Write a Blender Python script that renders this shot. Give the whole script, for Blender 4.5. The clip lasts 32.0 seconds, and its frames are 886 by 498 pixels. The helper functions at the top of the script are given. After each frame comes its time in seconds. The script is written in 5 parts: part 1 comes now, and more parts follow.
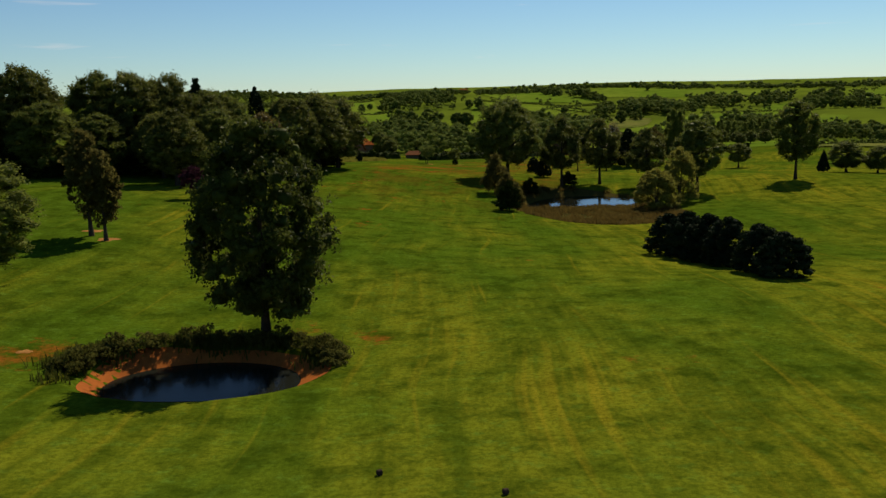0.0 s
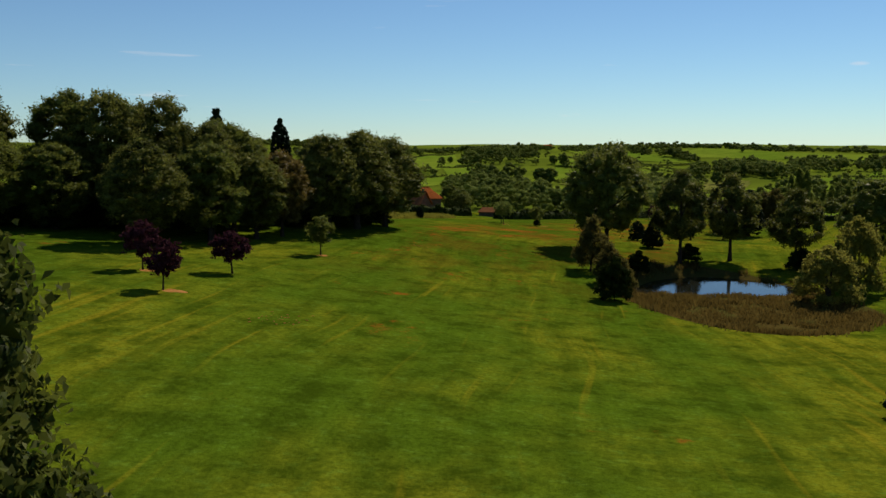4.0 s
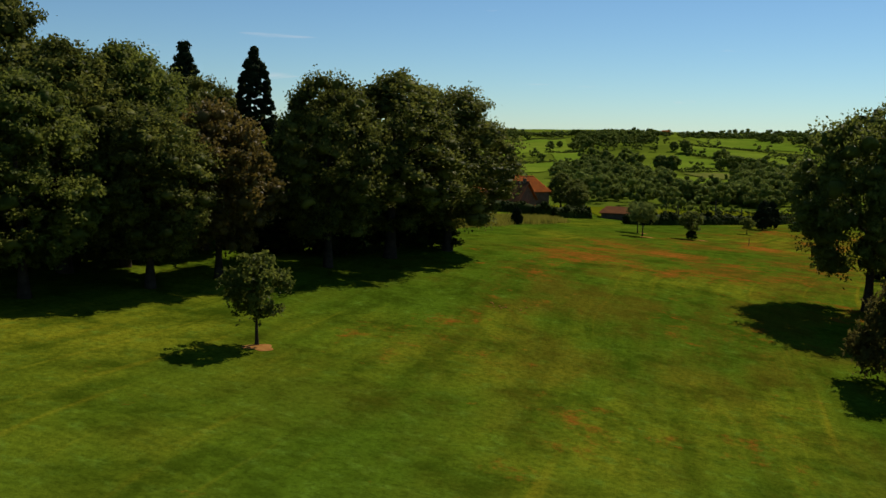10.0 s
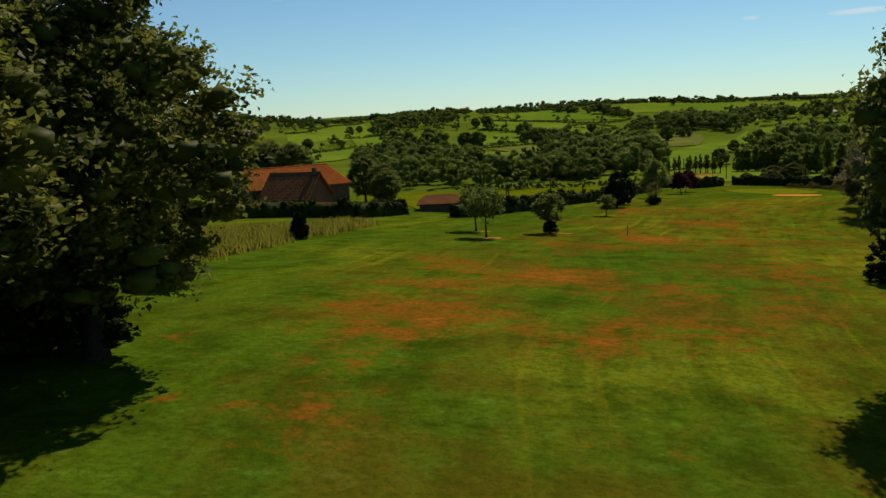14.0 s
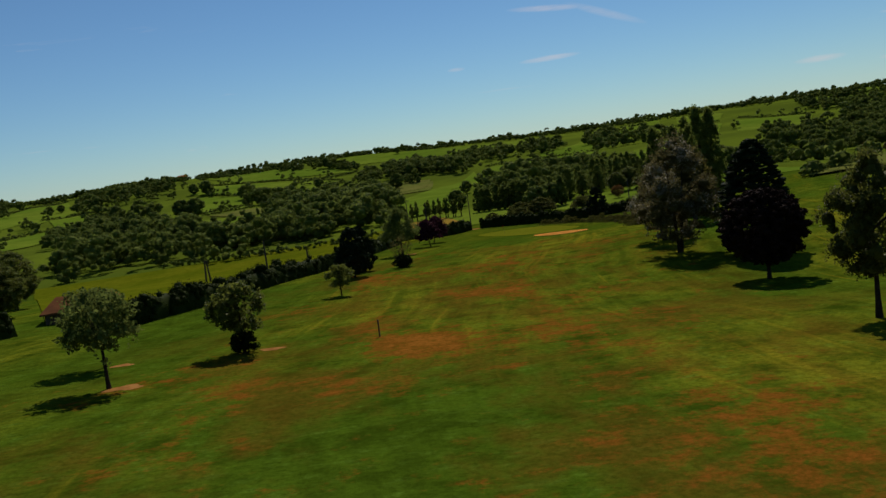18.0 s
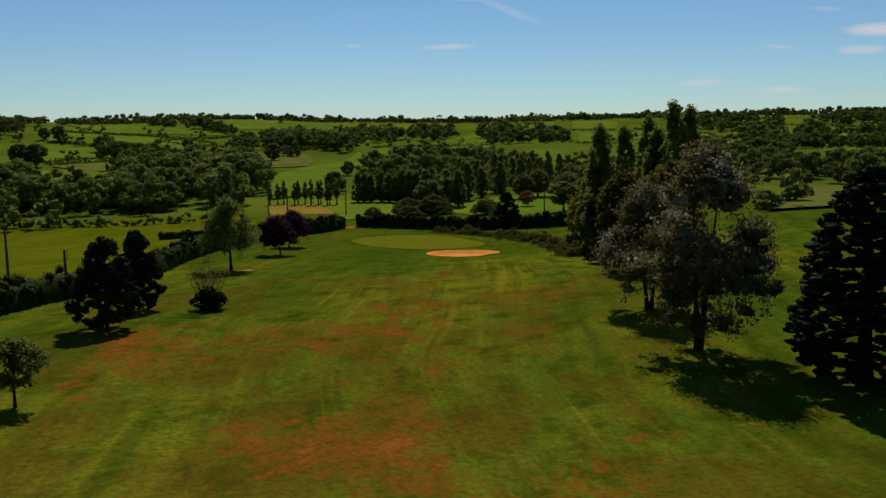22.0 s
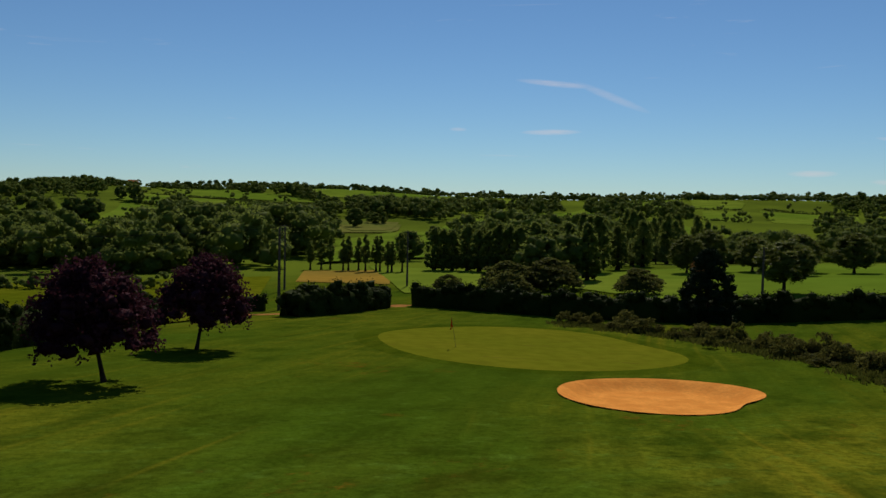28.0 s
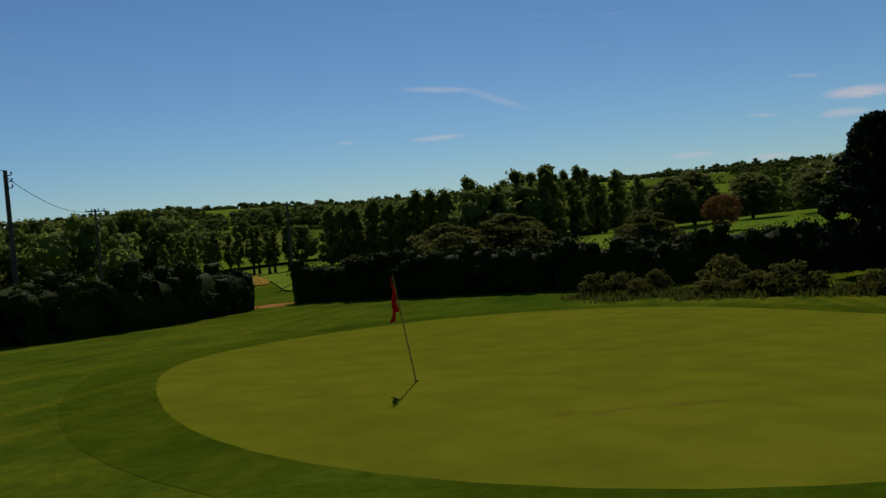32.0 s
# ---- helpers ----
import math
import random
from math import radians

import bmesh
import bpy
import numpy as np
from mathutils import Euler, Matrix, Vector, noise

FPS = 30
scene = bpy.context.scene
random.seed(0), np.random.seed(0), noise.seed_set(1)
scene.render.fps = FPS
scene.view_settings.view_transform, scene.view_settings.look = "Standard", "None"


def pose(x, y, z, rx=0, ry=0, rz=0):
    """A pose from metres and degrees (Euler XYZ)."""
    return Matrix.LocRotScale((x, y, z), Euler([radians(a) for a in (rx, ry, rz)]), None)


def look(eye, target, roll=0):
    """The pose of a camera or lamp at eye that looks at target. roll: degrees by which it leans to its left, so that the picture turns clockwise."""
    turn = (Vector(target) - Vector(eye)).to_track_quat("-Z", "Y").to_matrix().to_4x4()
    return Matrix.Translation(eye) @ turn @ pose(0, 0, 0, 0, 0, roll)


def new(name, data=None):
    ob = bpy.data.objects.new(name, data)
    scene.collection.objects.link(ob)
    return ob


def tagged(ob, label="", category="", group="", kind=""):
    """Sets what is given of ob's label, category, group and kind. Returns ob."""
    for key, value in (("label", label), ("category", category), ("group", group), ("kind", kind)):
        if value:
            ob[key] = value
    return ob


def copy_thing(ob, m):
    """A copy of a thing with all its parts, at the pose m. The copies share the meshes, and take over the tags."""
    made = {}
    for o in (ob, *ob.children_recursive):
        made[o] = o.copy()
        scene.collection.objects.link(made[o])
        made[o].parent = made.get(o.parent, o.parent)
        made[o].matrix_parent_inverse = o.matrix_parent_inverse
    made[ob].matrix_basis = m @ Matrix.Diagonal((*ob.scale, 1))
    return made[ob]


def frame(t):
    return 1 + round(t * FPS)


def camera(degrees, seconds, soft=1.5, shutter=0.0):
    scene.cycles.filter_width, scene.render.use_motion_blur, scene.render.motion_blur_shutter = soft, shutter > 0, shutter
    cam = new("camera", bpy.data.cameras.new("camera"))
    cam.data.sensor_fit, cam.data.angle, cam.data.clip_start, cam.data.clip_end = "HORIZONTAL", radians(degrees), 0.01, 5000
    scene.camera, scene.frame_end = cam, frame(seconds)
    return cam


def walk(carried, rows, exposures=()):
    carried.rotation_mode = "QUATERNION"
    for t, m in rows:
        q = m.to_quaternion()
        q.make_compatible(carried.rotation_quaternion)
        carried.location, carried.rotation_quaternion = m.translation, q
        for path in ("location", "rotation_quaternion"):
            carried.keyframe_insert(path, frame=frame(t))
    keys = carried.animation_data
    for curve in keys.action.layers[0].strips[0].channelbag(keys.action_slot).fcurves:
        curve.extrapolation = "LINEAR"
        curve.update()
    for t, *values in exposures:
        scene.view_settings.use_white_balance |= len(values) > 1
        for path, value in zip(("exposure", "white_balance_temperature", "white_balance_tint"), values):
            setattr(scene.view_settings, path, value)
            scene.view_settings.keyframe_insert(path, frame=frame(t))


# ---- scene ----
cam = camera(52.7, 32.0)
PATH = [
    (0, (-0.023, -0.053, 12.013), (-0.06, 1.916, 11.665), -1.6),
    (0.5, (0.21, 5.091, 11.536), (0.17, 7.058, 11.176), -1.0),
    (1, (0.354, 10.65, 11.085), (0.309, 12.615, 10.716), -0.5),
    (1.5, (0.384, 16.084, 10.638), (0.334, 18.051, 10.279), -0.2),
    (2, (0.317, 21.916, 10.275), (0.244, 23.884, 9.928), -0.2),
    (2.5, (0.168, 27.353, 10.064), (0.049, 29.322, 9.73), -0.4),
    (3, (0.121, 33.096, 9.741), (-0.038, 35.066, 9.44), -0.4),
    (3.5, (-0.064, 38.586, 9.545), (-0.248, 40.56, 9.281), -0.2),
    (4, (-0.339, 44.25, 9.474), (-0.55, 46.226, 9.249), 0.1),
    (4.5, (-0.698, 49.428, 9.495), (-0.954, 51.401, 9.293), 0.3),
    (6.5, (-2.518, 70.595, 9.307), (-2.947, 72.537, 9.095), 1.3),
    (7, (-3.18, 76.12, 9.088), (-3.604, 78.062, 8.866), 1.5),
    (7.5, (-3.81, 81.412, 8.934), (-4.221, 83.354, 8.689), 1.4),
    (8, (-4.617, 87.119, 8.699), (-5.023, 89.06, 8.44), 1.3),
    (8.5, (-5.395, 92.364, 8.533), (-5.805, 94.304, 8.272), 1.4),
    (9, (-6.169, 97.908, 8.259), (-6.592, 99.846, 8.001), 1.5),
    (9.5, (-6.89, 103.191, 7.854), (-7.326, 105.126, 7.596), 1.2),
    (10, (-7.694, 108.859, 7.461), (-8.134, 110.792, 7.198), 1.3),
    (10.5, (-8.337, 114.039, 7.123), (-8.759, 115.976, 6.855), 1.4),
    (11, (-9.181, 119.782, 6.912), (-9.574, 121.723, 6.64), 1.5),
    (11.5, (-9.967, 124.978, 6.686), (-10.325, 126.927, 6.413), 1.7),
    (12, (-10.422, 130.908, 6.435), (-10.72, 132.867, 6.162), 1.3),
    (12.5, (-10.922, 136.433, 6.113), (-11.154, 138.399, 5.834), 0.5),
    (13, (-11.332, 142.47, 5.692), (-11.495, 144.443, 5.406), 0.2),
    (13.5, (-11.545, 148.074, 5.298), (-11.642, 150.051, 5.009), -0.3),
    (14, (-11.647, 154.092, 4.975), (-11.671, 156.07, 4.681), -2.8),
    (14.5, (-11.594, 159.583, 4.653), (-11.538, 161.562, 4.371), -4.8),
    (15, (-11.168, 165.617, 4.21), (-11.008, 167.595, 3.96), -7.0),
    (15.5, (-10.583, 170.877, 3.955), (-10.323, 172.846, 3.72), -7.8),
    (17.5, (-5.376, 191.763, 2.484), (-4.828, 193.673, 2.263), -9.4),
    (18, (-3.436, 197.176, 2.244), (-2.882, 199.086, 2.025), -7.7),
    (18.5, (-1.604, 202.275, 2.108), (-1.032, 204.178, 1.881), -5.5),
    (19, (0.517, 207.825, 2.058), (1.106, 209.722, 1.824), -4.1),
    (19.5, (2.366, 212.882, 1.987), (2.974, 214.772, 1.747), -3.3),
    (20, (4.338, 218.413, 1.883), (4.976, 220.292, 1.633), -2.5),
    (20.5, (6.211, 223.576, 1.832), (6.882, 225.443, 1.575), -1.7),
    (21, (8.375, 229.317, 1.837), (9.089, 231.167, 1.575), -0.8),
    (21.5, (10.296, 234.781, 1.806), (11.054, 236.612, 1.536), -0.6),
    (22, (12.414, 240.719, 1.637), (13.218, 242.529, 1.359), -0.6),
    (22.5, (14.655, 246.346, 1.385), (15.478, 248.147, 1.099), -0.7),
    (23, (17.14, 252.376, 0.953), (17.95, 254.18, 0.659), -1.2),
    (23.5, (19.551, 257.836, 0.341), (20.334, 259.651, 0.042), -1.2),
    (24, (22.103, 263.8, -0.58), (22.858, 265.627, -0.884), -1.5),
    (24.5, (24.605, 269.336, -1.471), (25.342, 271.169, -1.78), -1.6),
    (26.5, (34.875, 294.915, -5.377), (35.567, 296.774, -5.633), -0.09),
    (27, (37.213, 301.229, -6.046), (37.889, 303.098, -6.267), 0.39),
    (27.5, (39.309, 307.382, -6.653), (39.952, 309.267, -6.832), 0.73),
    (28, (41.211, 313.417, -7.246), (41.818, 315.320, -7.344), 1.22),
    (28.5, (42.844, 318.862, -7.740), (43.475, 320.760, -7.775), 1.66),
    (29, (44.468, 324.285, -8.337), (45.134, 326.171, -8.343), 1.45),
    (29.5, (46.013, 329.571, -9.159), (46.702, 331.448, -9.164), 0.37),
    (30, (47.480, 334.622, -10.138), (48.181, 336.495, -10.148), -1.13),
    (30.5, (48.957, 339.405, -11.128), (49.663, 341.275, -11.162), -2.14),
    (31, (50.375, 343.664, -11.972), (51.103, 345.526, -12.026), -2.96),
    (31.5, (51.869, 348.157, -12.575), (52.641, 350.000, -12.648), -3.68),
    (32, (53.521, 352.649, -13.321), (54.338, 354.473, -13.403), -4.56),
]
walk(cam, [(t, look(eye, target, roll)) for t, eye, target, roll in PATH],
     exposures=((0, 0.14, 7000, 16), (2, 0.22, 7400, 19), (3, 0.24, 7400, 19), (4, 0.22, 6900, 16), (7, 0.0, 6350, 14), (9, 0.1, 6600, 14), (12, 0.25, 7200, 12), (13, 0.3, 7300, 12), (15, 0.02, 6900, 9), (19, -0.3, 6400, 16),
                (24, -0.05, 6700, 16), (28, -0.22, 6450, 16), (29, -0.55, 6450, 16), (30, -0.68, 6450, 16), (31, -0.58, 6350, 16), (32, -0.44, 6300, 16)))

# ---- light ----
SUN_AZ, SUN_EL = 25.0, 43.0          # degrees right of +y, degrees up
world = bpy.data.worlds.new("sky")
scene.world = world
world.use_nodes = True
wt = world.node_tree
sky = wt.nodes.new("ShaderNodeTexSky")
sky.sky_type, sky.sun_disc = "NISHITA", False
sky.sun_elevation, sky.sun_rotation = radians(SUN_EL), radians(SUN_AZ)
sky.air_density, sky.dust_density, sky.ozone_density, sky.altitude = 1.0, 0.0, 3.5, 900
tint = wt.nodes.new("ShaderNodeMix")
tint.data_type, tint.blend_type = "RGBA", "MULTIPLY"
tint.inputs[0].default_value = 1.0
tint.inputs[7].default_value = (0.74, 1.0, 1.12, 1)
wt.links.new(sky.outputs[0], tint.inputs[6])
# thin cirrus streaks high up
co = wt.nodes.new("ShaderNodeTexCoord")
mapped = wt.nodes.new("ShaderNodeMapping")
mapped.inputs["Scale"].default_value = (2.2, 2.2, 26.0)
wt.links.new(co.outputs["Generated"], mapped.inputs["Vector"])
cirrus = wt.nodes.new("ShaderNodeTexNoise")
for key, v in (("Scale", 3.0), ("Detail", 5.0), ("Roughness", 0.55), ("Distortion", 0.6)):
    cirrus.inputs[key].default_value = v
wt.links.new(mapped.outputs[0], cirrus.inputs["Vector"])
wisp = wt.nodes.new("ShaderNodeMapRange")
for i, v in zip((1, 2, 3, 4), (0.67, 0.82, 0.0, 0.35)):
    wisp.inputs[i].default_value = v
wt.links.new(cirrus.outputs["Fac"], wisp.inputs[0])
veil = wt.nodes.new("ShaderNodeMix")
veil.data_type = "RGBA"
veil.inputs[7].default_value = (11.0, 10.6, 10.4, 1)
wt.links.new(wisp.outputs[0], veil.inputs[0])
wt.links.new(tint.outputs[2], veil.inputs[6])


def sky_math(op, a, b=0.0):
    n = wt.nodes.new("ShaderNodeMath")
    n.operation = op
    for i, v in enumerate((a, b)):
        if isinstance(v, (int, float)):
            n.inputs[i].default_value = v
        else:
            wt.links.new(v, n.inputs[i])
    return n.outputs[0]


# wisps of cirrus: bearing and height of the middle, half length, half width, fall to the right, all in degrees, and how dense
WISPS = ((24.6, 7.74, 2.6, 0.22, 0.09, 0.42), (28.1, 6.92, 2.5, 0.30, 0.40, 0.26), (24.4, 4.74, 2.0, 0.20, -0.02, 0.5), (49.6, 5.0, 2.2, 0.42, 0.02, 0.85), (48.7, 3.92, 1.5, 0.30, 0.0, 0.6),
         (40.0, 2.3, 1.5, 0.22, -0.01, 0.5), (44.6, 1.8, 1.6, 0.22, 0.04, 0.5), (46.7, 6.3, 1.0, 0.16, 0.1, 0.3), (18.5, 4.83, 0.6, 0.14, 0.0, 0.3), (44.3, 4.26, 1.1, 0.14, 0.1, 0.35))
way = wt.nodes.new("ShaderNodeSeparateXYZ")
wt.links.new(co.outputs["Generated"], way.inputs[0])
bearing = sky_math("MULTIPLY", sky_math("ARCTAN2", way.outputs[0], way.outputs[1]), 57.2958)
height = sky_math("MULTIPLY", sky_math("ARCSINE", way.outputs[2]), 57.2958)
frayed = wt.nodes.new("ShaderNodeTexNoise")
for key, v in (("Scale", 30.0), ("Detail", 5.0), ("Roughness", 0.6)):
    frayed.inputs[key].default_value = v
wt.links.new(mapped.outputs[0], frayed.inputs["Vector"])
cover = 0.0
for b0, h0, long, wide, fall, dense in WISPS:
    along = sky_math("SUBTRACT", bearing, b0)
    across = sky_math("ADD", sky_math("SUBTRACT", height, h0), sky_math("MULTIPLY", along, fall))
    u, v = sky_math("DIVIDE", along, long), sky_math("DIVIDE", across, wide)
    d = sky_math("ADD", sky_math("MULTIPLY", u, u), sky_math("MULTIPLY", v, v))
    one = sky_math("MULTIPLY", sky_math("MAXIMUM", sky_math("SUBTRACT", 1.0, d), 0.0), dense)
    cover = sky_math("MAXIMUM", one, cover)
cover = sky_math("MULTIPLY", cover, sky_math("ADD", 0.1, sky_math("MULTIPLY", frayed.outputs["Fac"], 1.3)))
streaks = wt.nodes.new("ShaderNodeMix")
streaks.data_type = "RGBA"
streaks.inputs[7].default_value = (11.5, 10.6, 10.4, 1)
wt.links.new(cover, streaks.inputs[0])
wt.links.new(veil.outputs[2], streaks.inputs[6])
wt.links.new(streaks.outputs[2], wt.nodes["Background"].inputs[0])
wt.nodes["Background"].inputs[1].default_value = 0.066
sun = new("sun", bpy.data.lights.new("sun", "SUN"))
sun.data.energy, sun.data.angle, sun.data.color = 4.1, radians(0.6), (1.0, 0.93, 0.79)
sun.matrix_world = look((math.sin(radians(SUN_AZ)) * 100, math.cos(radians(SUN_AZ)) * 100, math.tan(radians(SUN_EL)) * 100), (0, 0, 0))

# ---- materials ----
def material(name, rough=0.8, spec=0.25):
    m = bpy.data.materials.new(name)
    m.use_nodes = True
    nt = m.node_tree
    b = nt.nodes["Principled BSDF"]
    b.inputs["Roughness"].default_value = rough
    b.inputs["Specular IOR Level"].default_value = spec
    return m, nt, b


def node(nt, kind, **values):
    n = nt.nodes.new(kind)
    for k, v in values.items():
        if k in n.inputs:
            n.inputs[k].default_value = v
    return n


def position(nt, sx=1.0, sy=1.0, sz=1.0, turn=0.0):
    g = nt.nodes.new("ShaderNodeNewGeometry")
    mp = node(nt, "ShaderNodeMapping", Scale=(sx, sy, sz), Rotation=(0, 0, radians(turn)))
    nt.links.new(g.outputs["Position"], mp.inputs["Vector"])
    return mp.outputs[0]


def noise_of(nt, vec, scale, detail=3.0, rough=0.55):
    n = node(nt, "ShaderNodeTexNoise", Scale=scale, Detail=detail, Roughness=rough)
    nt.links.new(vec, n.inputs["Vector"])
    return n.outputs["Fac"]


def span(nt, value, a, b, lo=0.0, hi=1.0):
    n = node(nt, "ShaderNodeMapRange")
    n.interpolation_type = "SMOOTHSTEP"
    for i, v in zip((1, 2, 3, 4), (a, b, lo, hi)):
        n.inputs[i].default_value = v
    nt.links.new(value, n.inputs[0])
    return n.outputs[0]


def maths(nt, op, a, b):
    n = nt.nodes.new("ShaderNodeMath")
    n.operation = op
    for i, v in enumerate((a, b)):
        if isinstance(v, (int, float)):
            n.inputs[i].default_value = v
        else:
            nt.links.new(v, n.inputs[i])
    return n.outputs[0]


def blend(nt, fac, a, b, kind="MIX"):
    n = nt.nodes.new("ShaderNodeMix")
    n.data_type, n.blend_type = "RGBA", kind
    if isinstance(fac, (int, float)):
        n.inputs[0].default_value = fac
    else:
        nt.links.new(fac, n.inputs[0])
    for i, v in ((6, a), (7, b)):
        if isinstance(v, tuple):
            n.inputs[i].default_value = (*v, 1)
        else:
            nt.links.new(v, n.inputs[i])
    return n.outputs[2]


def relief(nt, b, value, strength, distance):
    n = node(nt, "ShaderNodeBump", Strength=strength, Distance=distance)
    nt.links.new(value, n.inputs["Height"])
    nt.links.new(n.outputs[0], b.inputs["Normal"])


def plain(name, a, b_col, scale, rough=0.8, bump=0.3, dist=0.02, spec=0.0, metal=0.0):
    """A mottled surface of two colours at two scales."""
    m, nt, b = material(name, rough, spec)
    p = position(nt)
    n1, n2 = noise_of(nt, p, scale, 4), noise_of(nt, p, scale * 7, 3)
    c = blend(nt, span(nt, n1, 0.35, 0.65), a, b_col)
    c = blend(nt, span(nt, n2, 0.3, 0.7, 0, 0.5), c, tuple(v * 0.65 for v in a))
    nt.links.new(c, b.inputs["Base Color"])
    b.inputs["Metallic"].default_value = metal
    relief(nt, b, n2, bump, dist)
    return m


def leaf(name, dark, light, through_light=0.3, rough=0.7, tips=1.0, sheen=0.015):
    """Foliage: each leaf cluster differs, and lets some light through."""
    m, nt, b = material(name, rough, sheen)
    g = nt.nodes.new("ShaderNodeNewGeometry")
    oi = nt.nodes.new("ShaderNodeObjectInfo")
    big = noise_of(nt, position(nt), 0.45, 2)
    f = maths(nt, "ADD", maths(nt, "MULTIPLY", g.outputs["Random Per Island"], 0.5), maths(nt, "MULTIPLY", span(nt, big, 0.3, 0.7), 0.5))
    c = blend(nt, maths(nt, "POWER", f, tips), dark, light)
    c = blend(nt, maths(nt, "MULTIPLY", oi.outputs["Random"], 0.35), c, tuple(v * 0.6 for v in dark))
    nt.links.new(c, b.inputs["Base Color"])
    tr = nt.nodes.new("ShaderNodeBsdfTranslucent")
    nt.links.new(blend(nt, 0.3 if tips == 1.0 else 0.04, c, tuple(min(1, v * 1.4) for v in light)), tr.inputs[0])
    mx = nt.nodes.new("ShaderNodeMixShader")
    mx.inputs[0].default_value = through_light
    nt.links.new(b.outputs[0], mx.inputs[1])
    nt.links.new(tr.outputs[0], mx.inputs[2])
    nt.links.new(mx.outputs[0], nt.nodes["Material Output"].inputs[0])
    return m


def turf(name, lush, yellow, dry, dryness):
    """Mown grass: lush and yellowed drifts, mowing streaks along the hole, scorched blotches and short blades."""
    m, nt, b = material(name, 1.0, 0.0)
    p = position(nt)
    sep = nt.nodes.new("ShaderNodeSeparateXYZ")
    nt.links.new(p, sep.inputs[0])
    x, y = sep.outputs[0], sep.outputs[1]
    ahead = maths(nt, "MAXIMUM", maths(nt, "SUBTRACT", y, 130.0), 0.0)
    bend = maths(nt, "SUBTRACT", x, maths(nt, "MULTIPLY", maths(nt, "MULTIPLY", ahead, ahead), 0.00129))

    bend = maths(nt, "ADD", bend, maths(nt, "MULTIPLY", noise_of(nt, p, 0.02, 2, 0.5), 9.0))

    def lengthwise(squeeze):
        c = nt.nodes.new("ShaderNodeCombineXYZ")
        nt.links.new(bend, c.inputs[0])
        nt.links.new(maths(nt, "MULTIPLY", y, squeeze), c.inputs[1])
        return c.outputs[0]

    # the x span yellows the east side, painting in brighter grass towards the sun
    drift = maths(nt, "ADD", noise_of(nt, lengthwise(0.5), 0.05, 4, 0.6), maths(nt, "ADD", span(nt, y, 50, 110, 0.08, 0), span(nt, x, -12, 40, -0.03, 0.06)))
    mottle = noise_of(nt, lengthwise(0.9), 0.3, 7, 0.72)
    streak = noise_of(nt, lengthwise(0.07), 0.55, 4, 0.6)
    track = noise_of(nt, lengthwise(0.03), 1.1, 2, 0.5)
    blade = noise_of(nt, p, 3.2, 6, 0.8)
    tuft = noise_of(nt, lengthwise(1.3), 0.85, 5, 0.7)
    c = blend(nt, span(nt, drift, 0.40, 0.68), lush, yellow)
    c = blend(nt, span(nt, streak, 0.44, 0.66, 0, 0.52), c, tuple(v * 0.5 for v in lush))
    c = blend(nt, span(nt, tuft, 0.50, 0.70, 0, 0.6), c, tuple(v * k for v, k in zip(lush, (1.7, 1.7, 3.0))))
    c = blend(nt, span(nt, mottle, 0.42, 0.68, 0, 0.9), c, tuple(v * 0.42 for v in lush))
    c = blend(nt, span(nt, maths(nt, "ADD", maths(nt, "MULTIPLY", track, 0.6), maths(nt, "MULTIPLY", drift, 0.4)), 0.56, 0.70, 0, 0.5), c, tuple(v * k for v, k in zip(yellow, (1.6, 1.2, 1.2))))
    along = maths(nt, "MULTIPLY", span(nt, y, 105, 205), span(nt, y, 300, 345, 1, 0.1))
    wide = maths(nt, "MULTIPLY", span(nt, maths(nt, "ABSOLUTE", maths(nt, "SUBTRACT", bend, 1.0), 0.0), 14, 34, 1, 0), along)
    patch = maths(nt, "ADD", maths(nt, "MULTIPLY", noise_of(nt, lengthwise(0.7), 0.09, 3, 0.6), 0.45), maths(nt, "MULTIPLY", noise_of(nt, lengthwise(1.0), 0.55, 7, 0.76), 0.55))
    lim = maths(nt, "SUBTRACT", patch, maths(nt, "SUBTRACT", 0.60 - dryness, maths(nt, "MULTIPLY", wide, 0.094)))
    at = nt.nodes.new("ShaderNodeAttribute")
    at.attribute_name = "parched"
    lim = maths(nt, "ADD", lim, maths(nt, "MULTIPLY", at.outputs["Fac"], 0.074))
    browned = maths(nt, "MULTIPLY", wide, span(nt, noise_of(nt, lengthwise(0.6), 0.13, 5, 0.68), 0.43, 0.62, 0, 0.62))
    c = blend(nt, browned, c, tuple(v * k for v, k in zip(dry, (0.55, 0.85, 0.8))))
    c = blend(nt, span(nt, lim, 0.0, 0.10, 0, 0.92), c, dry)
    c = blend(nt, span(nt, lim, 0.10, 0.16, 0, 0.7), c, tuple(v * k for v, k in zip(dry, (1.5, 1.6, 1.7))))
    c = blend(nt, span(nt, blade, 0.38, 0.68, 0, 0.62), c, tuple(v * 0.35 for v in lush))
    # beyond y 334 the grass colour is darkened to imitate dimmer light on it
    c = blend(nt, span(nt, y, 334, 352, 0, 0.5), c, tuple(v * 0.62 for v in lush))
    far = maths(nt, "MAXIMUM", span(nt, y, 425, 500), span(nt, maths(nt, "ABSOLUTE", maths(nt, "SUBTRACT", x, 20.0), 0.0), 110, 200))
    meadow = blend(nt, span(nt, noise_of(nt, p, 0.011, 4, 0.6), 0.4, 0.62), (0.078, 0.110, 0.011), (0.108, 0.150, 0.013))
    c = blend(nt, far, c, meadow)
    nt.links.new(c, b.inputs["Base Color"])
    relief(nt, b, maths(nt, "ADD", blade, maths(nt, "MULTIPLY", mottle, 3.0)), 0.6, 0.08)
    return m


